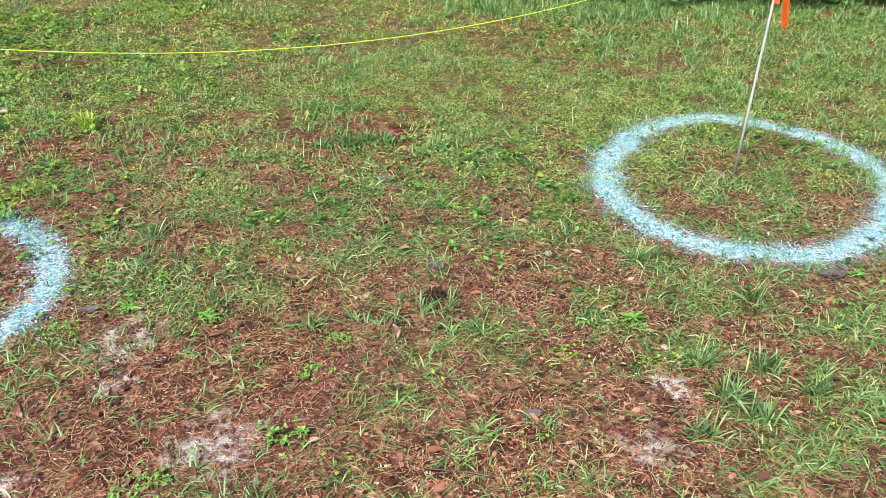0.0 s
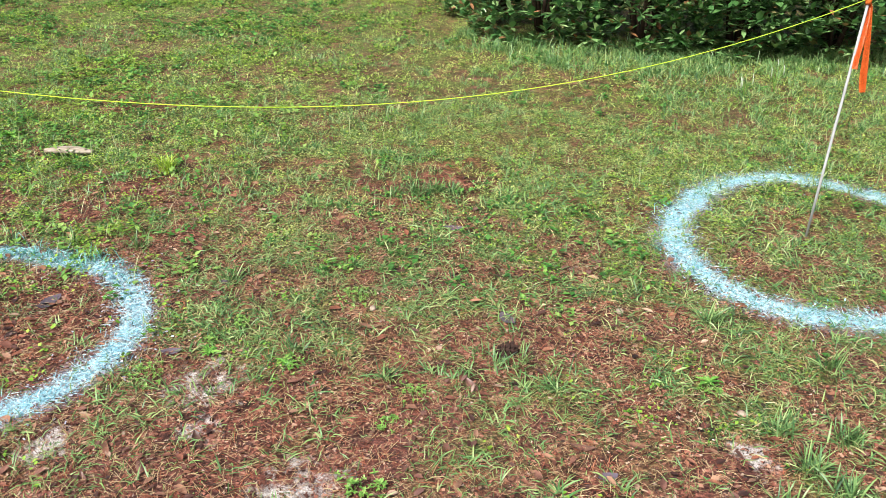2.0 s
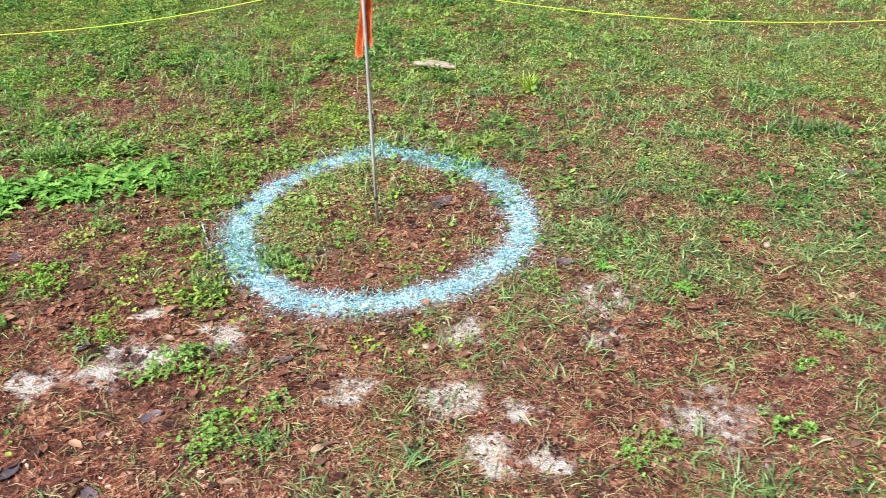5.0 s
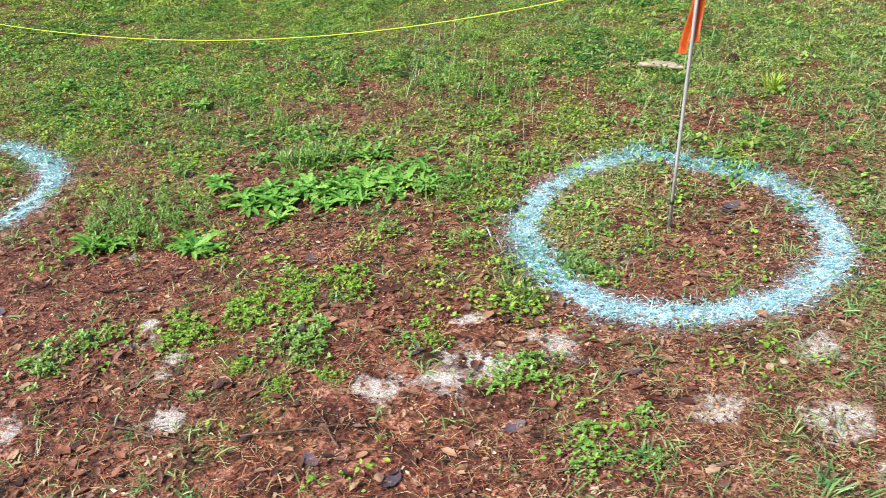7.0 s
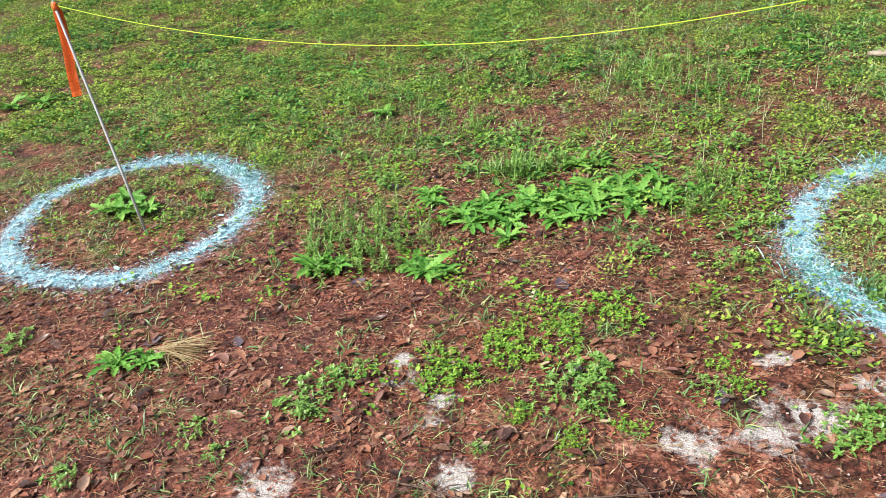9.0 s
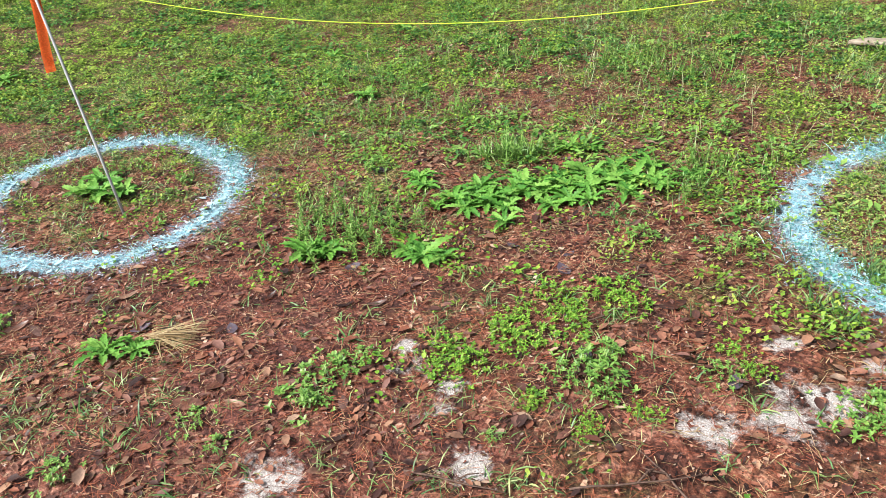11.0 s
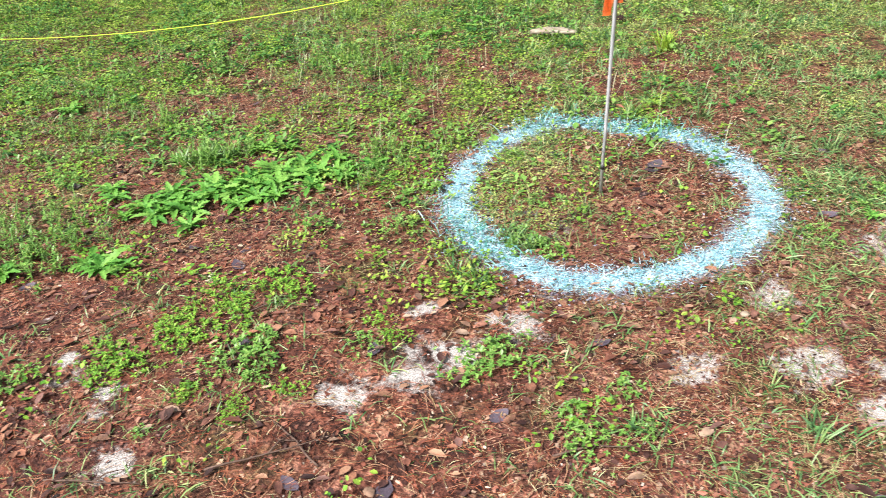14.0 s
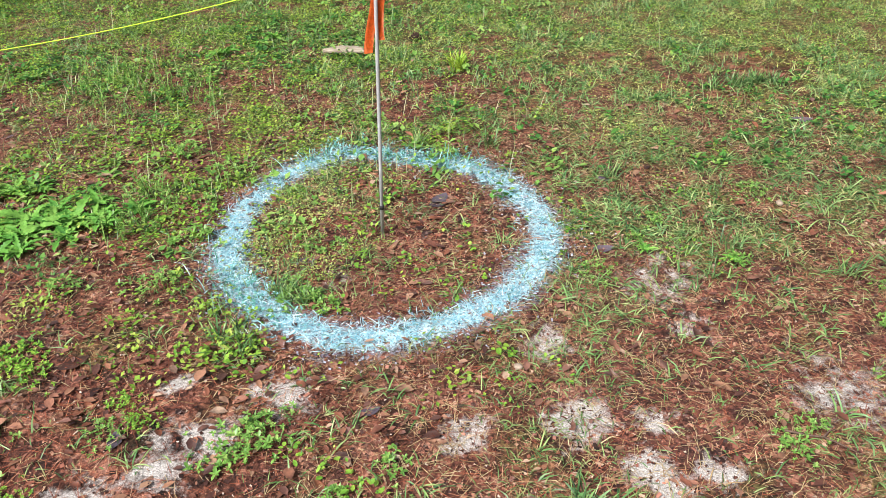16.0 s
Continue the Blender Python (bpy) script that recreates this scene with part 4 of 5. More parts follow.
stake((-2.805, -1.254), TOP_LEFT, (((-3.045, -1.225, 0.57), 0.038, (0.39, 0.92, 0)),), "strongly leaning white stake with a long orange tape tail")


def twine(a, b, sag, label):
    pts = []
    for k in range(41):
        s = k / 40
        p = a.lerp(b, s)
        p.z -= 4 * sag * s * (1 - s) + 0.012
        pts.append(p)
    ob = new("twine", tube(pts, [0.0017] * 41, STRING, "twine", 6))
    tagged(ob, label, "string", "twine between stakes")


twine(TOP_MID, TOP_RIGHT, 0.232, "sagging fluorescent yellow twine tied between two stakes")
twine(TOP_MID, TOP_LEFT, 0.216, "sagging fluorescent yellow twine tied between two stakes")


# ---- weeds ----
def toothed_leaf(name, length, width, seed):
    """A long wavy-edged leaf that arches out and down from its foot at the origin."""
    r = random.Random(seed)
    bm = bmesh.new()
    rows, steps = [], 13
    for k in range(steps + 1):
        u = k / steps
        half = width / 2 * (0.25 + 0.75 * math.sin(math.pi * min(1.0, 0.12 + u * 0.86)) ** 0.9) * (1.24 if k % 2 else 0.72) * (1 + r.uniform(-0.1, 0.1))
        half = half if k < steps else width * 0.04
        px, pz = length * u * (1 - 0.1 * u), length * (0.36 * u - 0.34 * u * u)
        rows.append([bm.verts.new((px, s * half, pz + abs(s) * half * 0.35 + r.uniform(-0.004, 0.004))) for s in (-1, -0.15, 0.15, 1)])
    for a, b in zip(rows, rows[1:]):
        for q in range(3):
            bm.faces.new((a[q], b[q], b[q + 1], a[q + 1])).smooth = True
    me = bpy.data.meshes.new(name)
    bm.to_mesh(me)
    bm.free()
    me.materials.append(ROSETTE)
    return me


TOOTHED = [toothed_leaf("leaf", l, w, k) for k, (l, w) in enumerate(((0.115, 0.027), (0.09, 0.025), (0.13, 0.03), (0.075, 0.022)))]


def rosette(x, y, count, size, label="bright green rosette weed with toothed leaves"):
    base = thing("rosette_weed", pose(x, y, float(land(x, y)) + 0.008, 0, 0, rng.uniform(0, 360)), label, "weed", "rosette weeds")
    count += 10
    for k in range(count):
        m = pose(0, 0, 0.004, rng.normal(0, 12), -rng.uniform(-3, 25), 360 * k / count + rng.normal(0, 14))
        s = size * rng.uniform(0.5, 1.12)
        part("leaf", TOOTHED[k % 4], base, "", m @ Matrix.Diagonal((s, s, s, 1)))


for x, y, count, size in ((-1.89, -0.46, 11, 0.95), (-1.83, -0.5, 7, 0.75), (-1.65, -0.54, 11, 0.9), (-1.6, -0.47, 10, 0.95), (-1.53, -0.5, 12, 1.05), (-1.47, -0.42, 12, 1.1), (-1.44, -0.36, 11, 1.0), (-1.37, -0.34, 12, 1.05), (-1.31, -0.27, 11, 1.05), (-1.23, -0.23, 12, 1.1), (-1.18, -0.15, 11, 1.0),
                          (-1.12, -0.12, 11, 1.0), (-1.05, -0.06, 9, 0.9), (-1.37, -0.62, 7, 0.8), (-1.43, -0.52, 9, 0.9), (-1.25, -0.36, 9, 0.9), (-1.48, 0.05, 9, 0.85), (-1.4, 0.08, 8, 0.75), (-1.62, -0.4, 9, 0.9), (-1.5, -0.3, 10, 0.95), (-1.38, -0.22, 10, 0.9), (-1.28, -0.13, 10, 0.95), (-1.0, -0.12, 9, 0.85), (-0.93, 0.0, 8, 0.8), (-1.57, -0.58, 9, 0.9), (-1.35, -0.12, 8, 0.8), (-1.22, -0.05, 8, 0.85), (-1.1, 0.02, 8, 0.8), (-1.3, -0.42, 8, 0.85), (-1.18, -0.33, 8, 0.8), (-1.08, -0.22, 8, 0.8), (-1.68, -0.62, 7, 0.7), (-1.86, -1.12, 14, 1.1), (-1.8, -1.08, 9, 0.9), (-1.49, -0.94, 12, 0.95), (-1.56, -0.93, 9, 0.85), (-1.42, -0.92, 8, 0.75),
                          (-1.99, -1.85, 11, 0.95), (-1.9, -1.8, 8, 0.75), (-3.1, -1.2, 14, 1.3), (-3.0, -1.13, 12, 1.1), (-3.2, -1.1, 11, 1.1), (-1.39, 1.69, 12, 0.95), (-3.53, 0.73, 10, 0.9), (-2.82, 0.25, 11, 0.9), (-5.48, -0.65, 14, 1.4), (-5.3, -0.5, 12, 1.3)):
    rosette(x, y, count, size)
for x, y, count, size in ((-3.18, -1.22, 8, 0.8), (-1.2, 2.0, 11, 0.95), (-3.5, 1.38, 10, 0.8), (-4.02, 3.04, 11, 1.1), (-3.58, 3.13, 11, 1.1), (-5.15, 2.95, 11, 1.2), (-3.92, 0.11, 9, 0.8), (2.54, 0.14, 6, 0.42), (0.88, 0.02, 6, 0.42), (1.16, 0.0, 6, 0.42)):
    rosette(x, y, count, size, "small green rosette weed")


def clump_mesh(name, count, spread, leaf, height, mat, seed):
    """A low cushion of little whorls of oval leaves on short stalks."""
    r = np.random.default_rng(seed)
    k = 5
    cx, cy = r.normal(0, spread * 0.8, count), r.normal(0, spread * 0.65, count)
    cz = height * (0.25 + 0.75 * np.exp(-((cx**2 + cy**2) / spread**2))) * r.uniform(0.5, 1.1, count)
    x, y, z = np.repeat(cx, k), np.repeat(cy, k), np.repeat(cz, k)
    turn = np.repeat(r.uniform(0, 6.3, count), k) + np.tile(np.arange(k) * 2 * math.pi / k, count) + r.normal(0, 0.25, count * k)
    ln = np.repeat(r.uniform(0.7, 1.2, count), k) * leaf * r.uniform(0.75, 1.15, count * k)
    leaves = ovals(x, y, z, turn, ln, ln * r.uniform(0.4, 0.6, count * k), r.normal(0.25, 0.3, count * k))
    stalks = strips(cx, cy, np.full(count, -0.01), r.uniform(0, 6.3, count), cz + 0.011, np.full(count, 0.003), np.full(count, 1.5), r.normal(0, 0.1, count), 2)
    v, t = joined((leaves, stalks))
    return arrays_mesh(name, v, t, mat)


CLUMPS = [clump_mesh("clover_clump", n, s, l, h, CLOVER, 90 + k) for k, (n, s, l, h) in enumerate(((60, 0.07, 0.014, 0.026), (85, 0.085, 0.015, 0.03), (46, 0.06, 0.013, 0.024), (70, 0.075, 0.0125, 0.028)))]
SPRIG = [clump_mesh("sprig_weed", n, s, l, h, WEED, 120 + k) for k, (n, s, l, h) in enumerate(((30, 0.055, 0.016, 0.035), (22, 0.045, 0.016, 0.035), (44, 0.068, 0.014, 0.035)))]


def clump(mesh, x, y, size, label, category="weed", group="clover clumps"):
    base = thing(mesh.name.split(".")[0], pose(x, y, float(land(x, y)) + 0.002, 0, 0, rng.uniform(0, 360)) @ Matrix.Diagonal((size * 0.85, size * 0.85, size, 1)), label, category, group)
    part("foliage", mesh, base)["kind"] = "stuff"
    return base


for k, (x, y, s) in enumerate(((-1.0, -1.17, 0.95), (-0.92, -1.17, 1.0), (-1.0, -1.08, 0.8), (-0.98, -0.95, 1.0), (-0.85, -1.06, 1.0), (-0.83, -0.86, 1.0), (-0.74, -0.9, 1.0), (-1.11, -1.32, 0.9), (-1.06, -1.41, 0.7), (-1.01, -1.34, 0.9), (-0.77, -1.4, 0.5), (-0.62, -1.38, 0.5),
                               (-0.52, -1.28, 0.6), (-0.9, -0.99, 0.6), (-0.43, -0.94, 0.7), (-0.35, -1.0, 0.6), (-0.79, -1.37, 0.5), (-0.61, -1.42, 0.4))):
    clump(CLUMPS[k % 4], x, y, s, "bright green clover clump in brown litter")
for k, (x, y, s) in enumerate(((-0.73, -1.16, 1.2), (-0.66, -1.22, 1.3), (-0.74, -1.27, 1.0), (-0.68, -1.14, 0.9), (-0.63, -1.28, 0.9), (-0.06, -1.02, 1.3), (-0.03, -0.96, 1.1), (-0.08, -1.07, 1.0), (-0.41, -1.04, 0.8), (-1.35, -1.59, 1.2), (-1.29, -1.54, 1.1), (-1.27, -1.48, 0.8), (-1.29, -1.71, 1.2),
                               (-1.25, -1.68, 0.9), (0.26, -1.22, 1.0), (0.21, -1.14, 0.9), (0.31, -1.02, 0.9), (0.39, -1.15, 0.7), (-0.13, -0.42, 1.2), (-0.05, -0.44, 1.0), (-0.2, -0.36, 0.9), (-0.2, -0.13, 0.9), (-0.12, -0.1, 0.8), (-0.31, -0.02, 0.9), (-0.42, 0.24, 0.8), (-1.36, -1.93, 0.7), (-1.48, -1.9, 0.8),
                               (-1.63, -2.22, 0.9), (-2.43, -2.0, 1.4), (-3.3, -1.0, 1.2), (-2.86, -0.92, 1.1), (-2.8, -1.05, 0.9), (-3.25, -0.9, 1.0), (-2.62, -1.2, 0.8), (-0.79, -1.55, 0.5), (1.27, 0.51, 1.0), (0.91, 0.22, 0.8), (1.17, 0.01, 0.9), (1.6, -0.08, 0.7), (1.54, -0.52, 1.0), (1.22, -0.8, 0.9), (1.27, -0.73, 0.8), (2.53, 0.11, 0.7), (0.85, 0.09, 0.7), (0.74, -0.12, 0.9), (1.56, -0.23, 0.7))):
    clump(SPRIG[k % 3], x, y, s, "small green sprig weed in litter", group="sprig weeds")
for k, (x, y, s) in enumerate(((0.1, 0.62, 0.9), (-0.3, 0.9, 1.2), (-0.75, 0.35, 1.2), (-0.62, -0.15, 1.1), (-0.7, 0.1, 0.9), (-2.3, -0.2, 1.2), (-2.15, -0.45, 1.1), (-2.5, -0.3, 1.3), (-2.0, 0.2, 1.2), (-1.0, 0.5, 1.2), (-0.9, -0.5, 1.0), (-0.6, -0.45, 1.0))):
    clump(SPRIG[k % 3], x, y, s * 1.25, "low green sprig weed among leaf litter", group="sprig weeds")


def bushy_weed(x, y, height, spread, label):
    """Several upright stalks set with narrow leaves."""
    base = thing("bushy_weed", pose(x, y, float(land(x, y)), 0, 0, rng.uniform(0, 360)), label, "weed", "bushy weeds")
    n = 18
    sx, sy = rng.normal(0, spread * 0.5, n), rng.normal(0, spread * 0.45, n)
    turn, hgt = rng.uniform(0, 6.3, n), height * rng.uniform(0.55, 1.1, n)
    v, t = strips(sx, sy, np.full(n, -0.01), turn, hgt, np.full(n, 0.004), np.full(n, 1.25), rng.uniform(0.0, 0.5, n), 3)
    part("stalk_growth", arrays_mesh("stalk_growth", v, t, WEED), base)["kind"] = "stuff"
    k = 30
    u = np.tile(np.linspace(0.12, 1.0, k), n)
    out = np.repeat(hgt, k) * u * 0.38
    x0, y0 = np.repeat(sx, k) + np.cos(np.repeat(turn, k)) * out, np.repeat(sy, k) + np.sin(np.repeat(turn, k)) * out
    ln = rng.uniform(0.01, 0.026, n * k)
    v, t = ovals(x0, y0, np.repeat(hgt, k) * u * 0.88, rng.uniform(0, 6.3, n * k), ln, ln * 0.24, rng.normal(0.35, 0.5, n * k))
    part("foliage", arrays_mesh("foliage", v, t, WEED), base)["kind"] = "stuff"


for x, y, h, s in ((-1.97, -0.78, 0.14, 0.26), (-2.0, -0.92, 0.12, 0.26), (-1.85, -0.85, 0.13, 0.22), (-1.78, -0.97, 0.07, 0.18), (-1.95, -1.0, 0.08, 0.2), (-1.72, -0.86, 0.09, 0.18), (-1.71, -0.1, 0.12, 0.16), (-1.57, -0.02, 0.1, 0.14), (-2.97, 0.35, 0.14, 0.22), (-2.75, 0.42, 0.12, 0.2), (-2.41, 0.99, 0.13, 0.2),
                   (-1.71, 1.14, 0.18, 0.24), (-1.5, 1.0, 0.16, 0.22), (-1.3, 1.05, 0.18, 0.22), (-2.23, 0.24, 0.15, 0.16), (-0.95, 0.1, 0.13, 0.16), (-0.85, -0.1, 0.12, 0.16), (-4.84, 1.65, 0.16, 0.3), (-2.81, 0.79, 0.13, 0.2), (-2.11, 1.97, 0.15, 0.22), (-1.78, 1.35, 0.17, 0.22), (-2.55, 0.0, 0.1, 0.16)):
    bushy_weed(x, y, h, s, "leafy upright green weed among low ground cover")


def tuft(x, y, count, length, mat, label, name="grass_tuft", low=0.5):
    n = count
    px, py = rng.normal(0, 0.018, n), rng.normal(0, 0.018, n)
    v, t = strips(px, py, np.full(n, -0.004), rng.uniform(0, 6.3, n), rng.uniform(0.6, 1.1, n) * length, rng.uniform(0.003, 0.006, n), rng.uniform(low, 1.45, n), rng.uniform(0.3, 1.2, n), 4, rng.normal(0, 0.4, n))
    ob = new(name, arrays_mesh(name, v, t, mat))
    ob.matrix_basis = pose(x, y, float(land(x, y)))
    return tagged(ob, label, "grass tuft", "grass tufts")


for x, y, c in ((-1.77, -0.15, 70), (-1.68, -0.12, 90), (-1.6, -0.08, 70), (-1.71, -0.07, 60)):
    tuft(x, y, c, 0.1, WEED, "spiky tuft of narrow green leaves in red litter", "spiky_weed")
tuft(-0.047, 1.65, 90, 0.13, LIME, "bright yellow-green grass tuft standing above the lawn", low=1.1)
for x, y, c, l in ((1.31, 1.6, 90, 0.1), (1.4, 1.63, 90, 0.1), (1.49, 1.64, 70, 0.09), (1.2, 1.55, 45, 0.08), (2.72, -0.09, 70, 0.085), (2.77, -0.24, 80, 0.09), (2.9, -0.1, 80, 0.09), (2.84, -0.34, 70, 0.09), (3.02, -0.2, 70, 0.09), (2.66, -0.4, 50, 0.08), (2.05, 0.02, 45, 0.08), (1.5, 0.0, 40, 0.08)):
    tuft(x, y, c, l, GRASS, "dense tuft of green lawn grass")
for x, y, c, l in ((1.85, 0.13, 26, 0.07), (1.94, 0.18, 22, 0.065), (1.79, 0.19, 20, 0.06), (1.15, 0.1, 40, 0.08), (0.75, 0.55, 40, 0.1), (2.6, 0.55, 45, 0.11), (2.95, 0.3, 45, 0.11), (0.25, 0.75, 40, 0.1), (-0.05, 0.72, 40, 0.11), (-0.3, 0.7, 40, 0.1), (1.55, -0.75, 30, 0.08), (0.75, -1.05, 25, 0.07), (0.4, -1.15, 20, 0.07), (-0.21, -0.41, 45, 0.075), (-0.14, -0.43, 45, 0.075), (-0.17, -0.38, 35, 0.065), (-0.3, -0.65, 30, 0.08), (-0.21, -0.67, 35, 0.08), (-0.26, -0.6, 25, 0.07)):
    tuft(x, y, c, l, GRASS, "tuft of green lawn grass in needle litter")


def plume(x, y, height, label):
    base = thing("seed_stalk", pose(x, y, float(land(x, y)), 0, 0, rng.uniform(0, 360)), label, "weed", "pale seed stalks")
    for k in range(3):
        bend = rng.uniform(0.02, 0.06)
        a = k * 2.1
        pts = [(bend * s * s * math.cos(a), bend * s * s * math.sin(a), height * s * (0.75 + 0.12 * k)) for s in (0, 0.35, 0.7, 1)]
        stem = part("stem", tube(pts, [0.0028, 0.0026, 0.0024, 0.002], WEED, "stem", 5), base)
        tip = Vector(pts[-1])
        part("seed_head", tube([tip - Vector((0, 0, 0.05)), tip - Vector((0, 0, 0.025)), tip + Vector((0.004, 0, 0.01)), tip + Vector((0.01, 0, 0.03))], [0.0018, 0.003, 0.0035, 0.0015], SEED_HEAD, "seed_head", 6), stem, "pale fluffy seed head")


for x, y, h in ((3.55, 4.0, 0.22), (3.3, 3.8, 0.16)):
    plume(x, y, h, "pale seed stalks standing in green grass")


def stalk_sheaf(n, box):
    """Thin pale stems standing above the low weeds."""
    x, y = scatter(n, box, lambda x, y: 0.3 + 0.7 * smooth(0.45, 0.6, fbm(x, y, 1.4, 63)))
    m = len(x)
    return strips(x, y, land(x, y), rng.uniform(0, 6.3, m), rng.uniform(0.06, 0.16, m), rng.uniform(0.0018, 0.003, m), rng.uniform(0.7, 1.5, m), rng.uniform(0.0, 0.9, m), 3)


stuff("pale_stalks", [stalk_sheaf(900, (-3.5, 0.4, 0.0, 2.6)), stalk_sheaf(300, (0.4, 4.0, 0.9, 3.2))], SEED_STALK, "thin pale green stalks standing above low weeds", "grass")


# ---- loose pieces on the ground ----
def wood_slab():
    bm = bmesh.new()
    r, rows, steps = random.Random(4), [], 14
    for k in range(steps + 1):
        u = k / steps
        half = 0.045 * (0.06 + 0.94 * math.sin(math.pi * min(1, 0.03 + 0.92 * u)) ** 0.9) * r.uniform(0.92, 1.08)
        high = 0.028 * (0.25 + 0.6 * math.sin(math.pi * min(1, 0.12 + 0.8 * u)))
        ring = [bm.verts.new(((u - 0.5) * 0.26, 0.018 * math.sin(u * 3.0) + half * math.cos(q * math.pi / 5), (high * math.sin(q * math.pi / 5) if q <= 5 else 0.012 * math.sin(q * math.pi / 5)) * r.uniform(0.9, 1.1))) for q in range(10)]
        rows.append(ring)
    for a, b in zip(rows, rows[1:]):
        for q in range(10):
            bm.faces.new((a[q], a[(q + 1) % 10], b[(q + 1) % 10], b[q])).smooth = True
    bm.faces.new(rows[0][::-1])
    bm.faces.new(rows[-1])
    bmesh.ops.recalc_face_normals(bm, faces=bm.faces[:])
    me = bpy.data.meshes.new("wood_piece")
    bm.to_mesh(me)
    bm.free()
    me.materials.append(WOOD)
    ob = new("wood_piece", me)
    ob.matrix_basis = pose(-0.69, 1.77, float(land(-0.69, 1.77)) + 0.03, 0, 4, 18)
    tagged(ob, "bleached piece of split wood lying on the lawn", "wood")


wood_slab()


def pine_cone(x, y, length):
    base = thing("pine_cone", pose(x, y, float(land(x, y)) + 0.012, 0, 80, 40), "dark weathered pine cone in the grass", "pine cone")
    part("core", tube([(0, 0, -length / 2), (0, 0, 0), (0, 0, length / 2)], [0.01, 0.016, 0.006], CONE, "core", 8), base)
    scale = leaf_mesh("scale", 0.026, 0.022, 0.15, 0.25, CONE, 61)
    for k in range(46):
        u = k / 45
        a = k * 2.39996
        r = 0.008 + 0.018 * math.sin(math.pi * (0.15 + 0.75 * u))
        m = pose(r * math.cos(a), r * math.sin(a), (u - 0.5) * length, 0, 0, math.degrees(a)) @ pose(0, 0, 0, 0, -35, 0)
        part("scale", scale, base, "", m)


pine_cone(1.869, 0.21, 0.08)
# Small dark lump of unknown kind in the lawn, given a cone's shape.
pine_cone(-0.39, 2.09, 0.055)


def needle_sheaf(x, y, turn):
    n = 70
    px, py = rng.normal(0, 0.012, n), rng.normal(0, 0.012, n)
    v, t = strips(px, py, rng.uniform(0.006, 0.03, n), rng.normal(0, 0.3, n), rng.uniform(0.13, 0.21, n), rng.uniform(0.002, 0.003, n), rng.uniform(0.0, 0.25, n), rng.uniform(0.1, 0.5, n), 4)
    ob = new("needle_sheaf", arrays_mesh("needle_sheaf", v, t, DRY))
    ob.matrix_basis = pose(x, y, float(land(x, y)), 0, 0, turn)
    tagged(ob, "tan sheaf of dry pine needles on brown litter", "pine needles")


needle_sheaf(-1.92, -1.74, 28)


def pebble(x, y, size, label="small pale rounded pebble in the litter"):
    bm = bmesh.new()
    bmesh.ops.create_icosphere(bm, subdivisions=2, radius=size)
    r = random.Random(int(x * 1000))
    k = [r.uniform(0.7, 1.2) for _ in range(3)]
    for v in bm.verts:
        v.co = Vector((v.co.x * k[0], v.co.y * k[1], v.co.z * 0.6)) * (1 + 0.15 * noise.noise(v.co * 60))
    for f in bm.faces:
        f.smooth = True
    me = bpy.data.meshes.new("pebble")
    bm.to_mesh(me)
    bm.free()
    me.materials.append(STONE)
    ob = new("pebble", me)
    ob.matrix_basis = pose(x, y, float(land(x, y)) + size * 0.35)
    tagged(ob, label, "pebble", "pebbles")


for x, y, s in ((1.353, 0.428, 0.016), (2.277, 0.58, 0.018), (1.45, 0.44, 0.012), (2.62, 0.0, 0.014), (0.55, -0.62, 0.012)):
    pebble(x, y, s)


def twig(x, y, turn, length, label="thin brown twig lying on the litter"):
    pts, a = [Vector((0, 0, 0))], 0.0
    for k in range(6):
        a += rng.normal(0, 0.2)
        pts.append(pts[-1] + Vector((math.cos(a), math.sin(a), 0)) * length / 6)
    base = thing("twig", pose(x, y, float(land(x, y)) + 0.012, 0, 0, turn), label, "twig", "twigs")
    stem = part("stem", tube(pts, [0.003, 0.0029, 0.0026, 0.0023, 0.002, 0.0015, 0.001], TWIG, "stem", 6), base)
    part("side_shoot", tube([pts[3], pts[3] + Vector((length * 0.1, length * 0.09, 0.004)), pts[3] + Vector((length * 0.2, length * 0.13, 0.002))], [0.0026, 0.002, 0.001], TWIG, "side_shoot", 5), stem)


for x, y, turn, l in ((-0.83, -1.06, 75, 0.16), (-0.55, -1.6, 40, 0.3), (-0.9, -1.75, 20, 0.25), (-1.5, 0.62, 15, 0.14), (0.2, -1.3, 30, 0.2), (-0.3, -1.5, 160, 0.22), (1.2, -0.75, 10, 0.18), (2.1, -0.62, 160, 0.2)):
    twig(x, y, turn, l)


# ---- hedge ----
stuff("hedge_grass", [tufts(900, (1.0, 5.2, 4.1, 5.6), lambda x, y: smooth(0.9, 0.2, np.abs(y - np.interp(x, (1.0, 1.5, 2.0, 2.6, 3.3, 4.1, 4.7), (6.0, 5.25, 4.85, 4.8, 5.0, 5.2, 5.4)))), (10, 18), (0.06, 0.15), (0.004, 0.007), 0.025, 2, (0.5, 1.4)),
                      tufts(900, (2.6, 5.4, 2.6, 5.2), lambda x, y: smooth(0.4, 0.55, fbm(x, y, 1.7, 121)), (8, 14), (0.05, 0.1), (0.0036, 0.006), 0.025, 2, (0.4, 1.3))],
      STAR_GRASS, "longer green grass growing along the foot of the hedge", "grass")


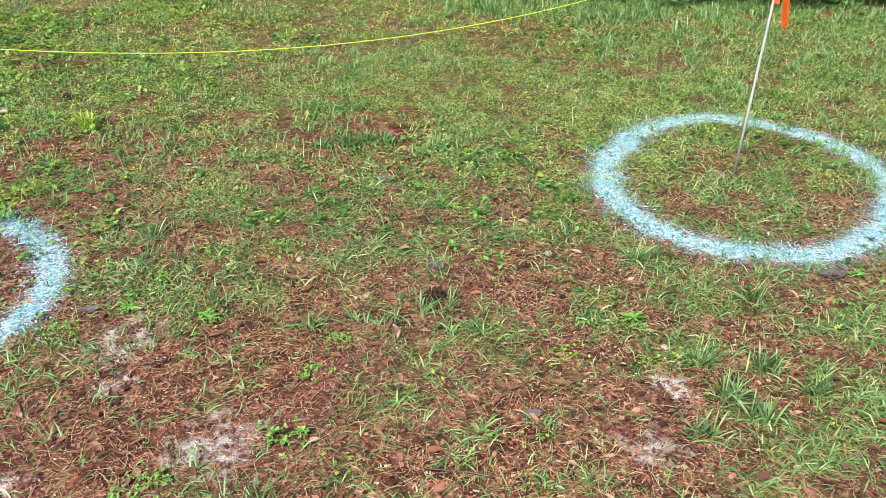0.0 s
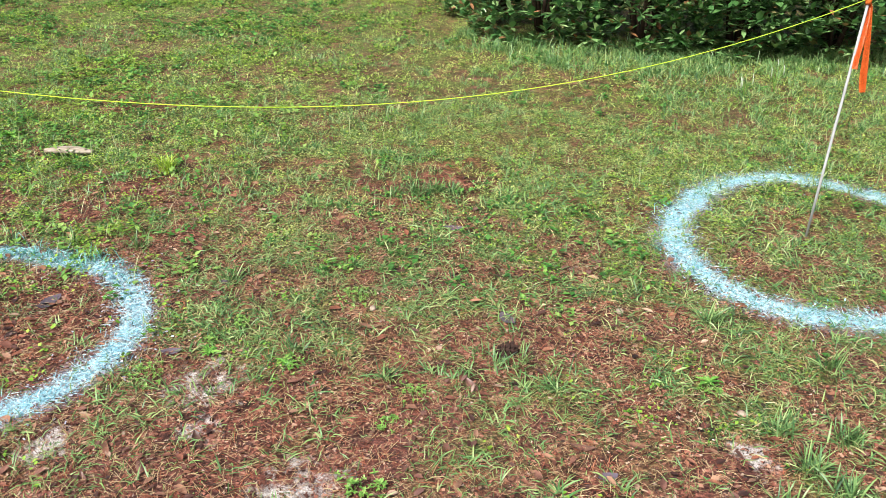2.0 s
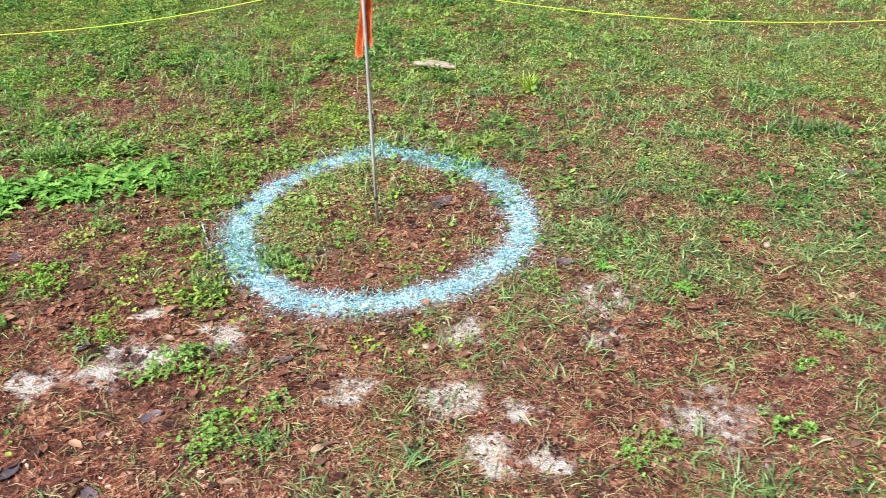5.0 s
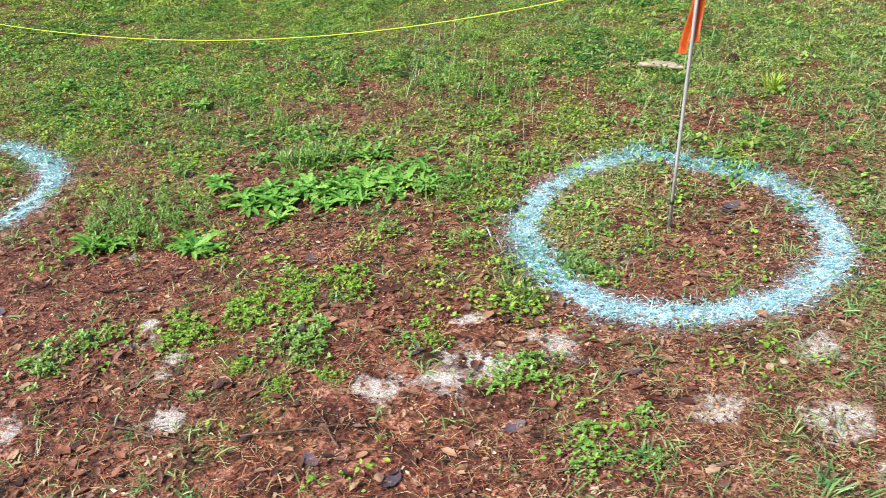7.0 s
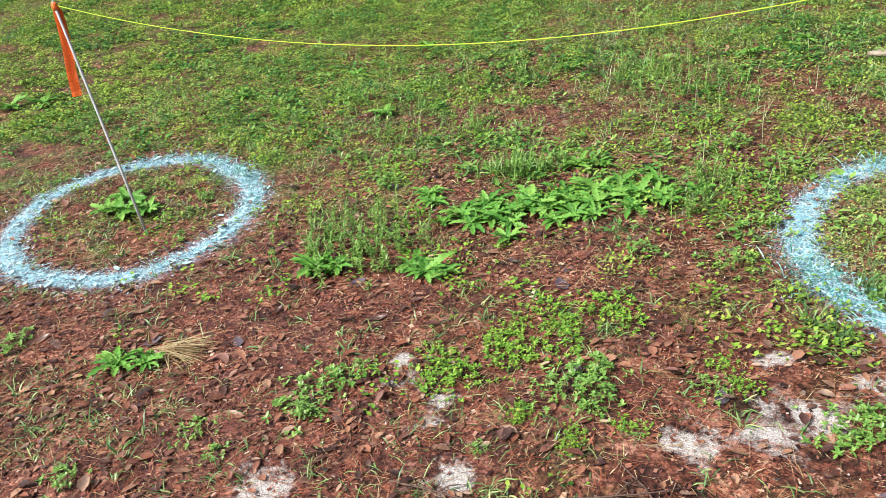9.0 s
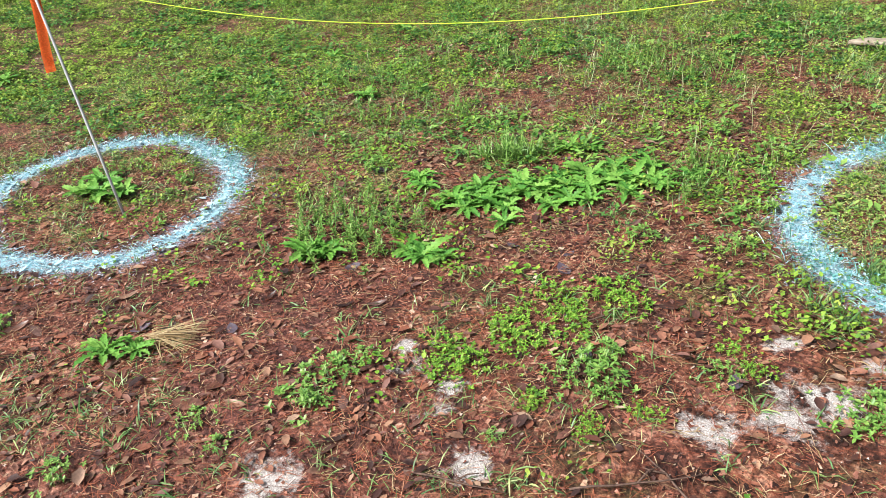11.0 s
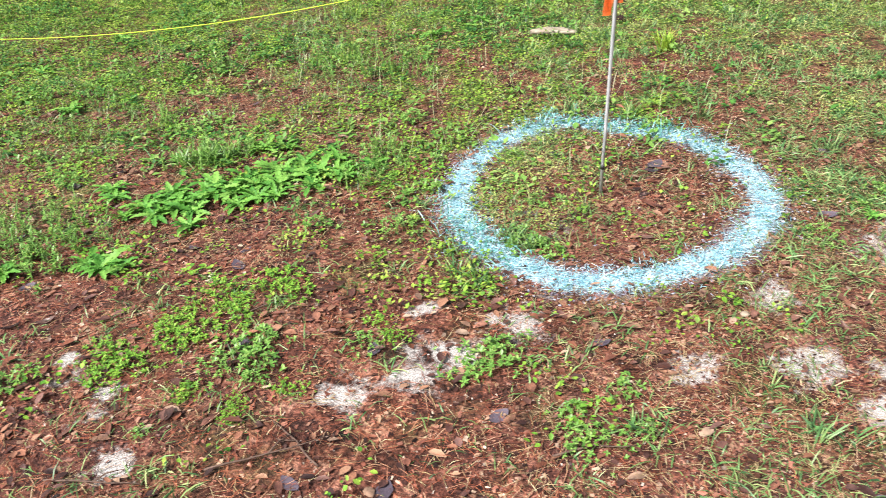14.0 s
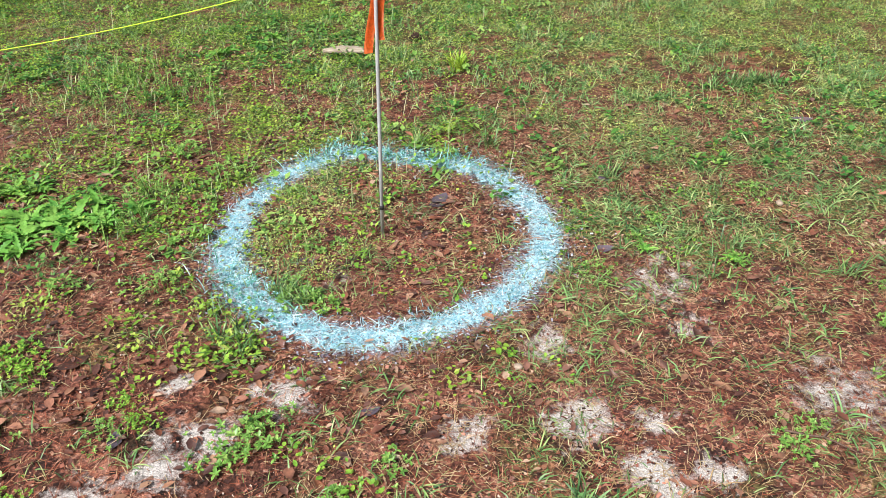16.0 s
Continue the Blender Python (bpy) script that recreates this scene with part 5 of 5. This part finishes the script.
def shrub(x, y, height, radius, leaves, label):
    base = thing("shrub", pose(x, y, float(land(x, y)), 0, 0, rng.uniform(0, 360)), label, "shrub", "hedge shrubs")
    for k in range(7):
        a = k * 0.9 + rng.uniform(0, 0.4)
        reach = radius * rng.uniform(0.45, 0.8)
        pts = [(0.05 * math.cos(a), 0.05 * math.sin(a), -0.03), (reach * 0.3 * math.cos(a), reach * 0.3 * math.sin(a), height * 0.3), (reach * 0.7 * math.cos(a + 0.2), reach * 0.7 * math.sin(a + 0.2), height * 0.62), (reach * math.cos(a + 0.1), reach * math.sin(a + 0.1), height * 0.9)]
        part("limb", tube(pts, [0.022, 0.017, 0.011, 0.005], BARK, "limb", 6), base)
    whorls = leaves // 6
    a, u = rng.uniform(0, 2 * math.pi, whorls), rng.uniform(0.01, 1.0, whorls)
    shell = rng.uniform(0.45, 1.0, whorls) ** 0.5
    bulge = radius * (0.88 + 0.2 * np.sin(np.pi * np.clip(u * 0.85 + 0.1, 0, 1))) * (1 + 0.35 * (fbm(a * 2, u * 4, 1.0, 71) - 0.5))
    wx, wy, wz = np.cos(a) * bulge * shell, np.sin(a) * bulge * shell, height * u * (0.75 + 0.25 * np.sqrt(np.clip(1.05 - shell**2 * u, 0, 1)))
    k = 6
    x0, y0, z0 = np.repeat(wx, k), np.repeat(wy, k), np.repeat(wz, k)
    turn = np.repeat(a, k) + np.tile(np.arange(k) - 2.5, whorls) * 0.75 + rng.normal(0, 0.3, whorls * k)
    ln = rng.uniform(0.065, 0.12, whorls * k)
    v, t = ovals(x0, y0, z0, turn, ln, ln * rng.uniform(0.45, 0.6, whorls * k), rng.normal(0.4, 0.4, whorls * k))
    part("crown", arrays_mesh("crown", v, t, HEDGE_LEAF), base, "glossy dark green oval leaves")


for x, y, h, r in ((0.8, 8.3, 1.3, 0.75), (1.3, 6.85, 1.4, 0.75), (1.78, 5.88, 1.4, 0.76), (2.7, 5.65, 1.5, 0.8), (3.55, 5.65, 1.5, 0.8), (4.4, 5.7, 1.5, 0.8), (5.25, 5.95, 1.5, 0.85), (6.2, 6.7, 1.5, 0.85), (3.0, 7.0, 1.6, 0.9), (4.6, 7.1, 1.6, 0.9)):
    shrub(x, y, h, r, 4000 if y < 6.8 else 2200, "dense dark green shrub at the lawn's edge")
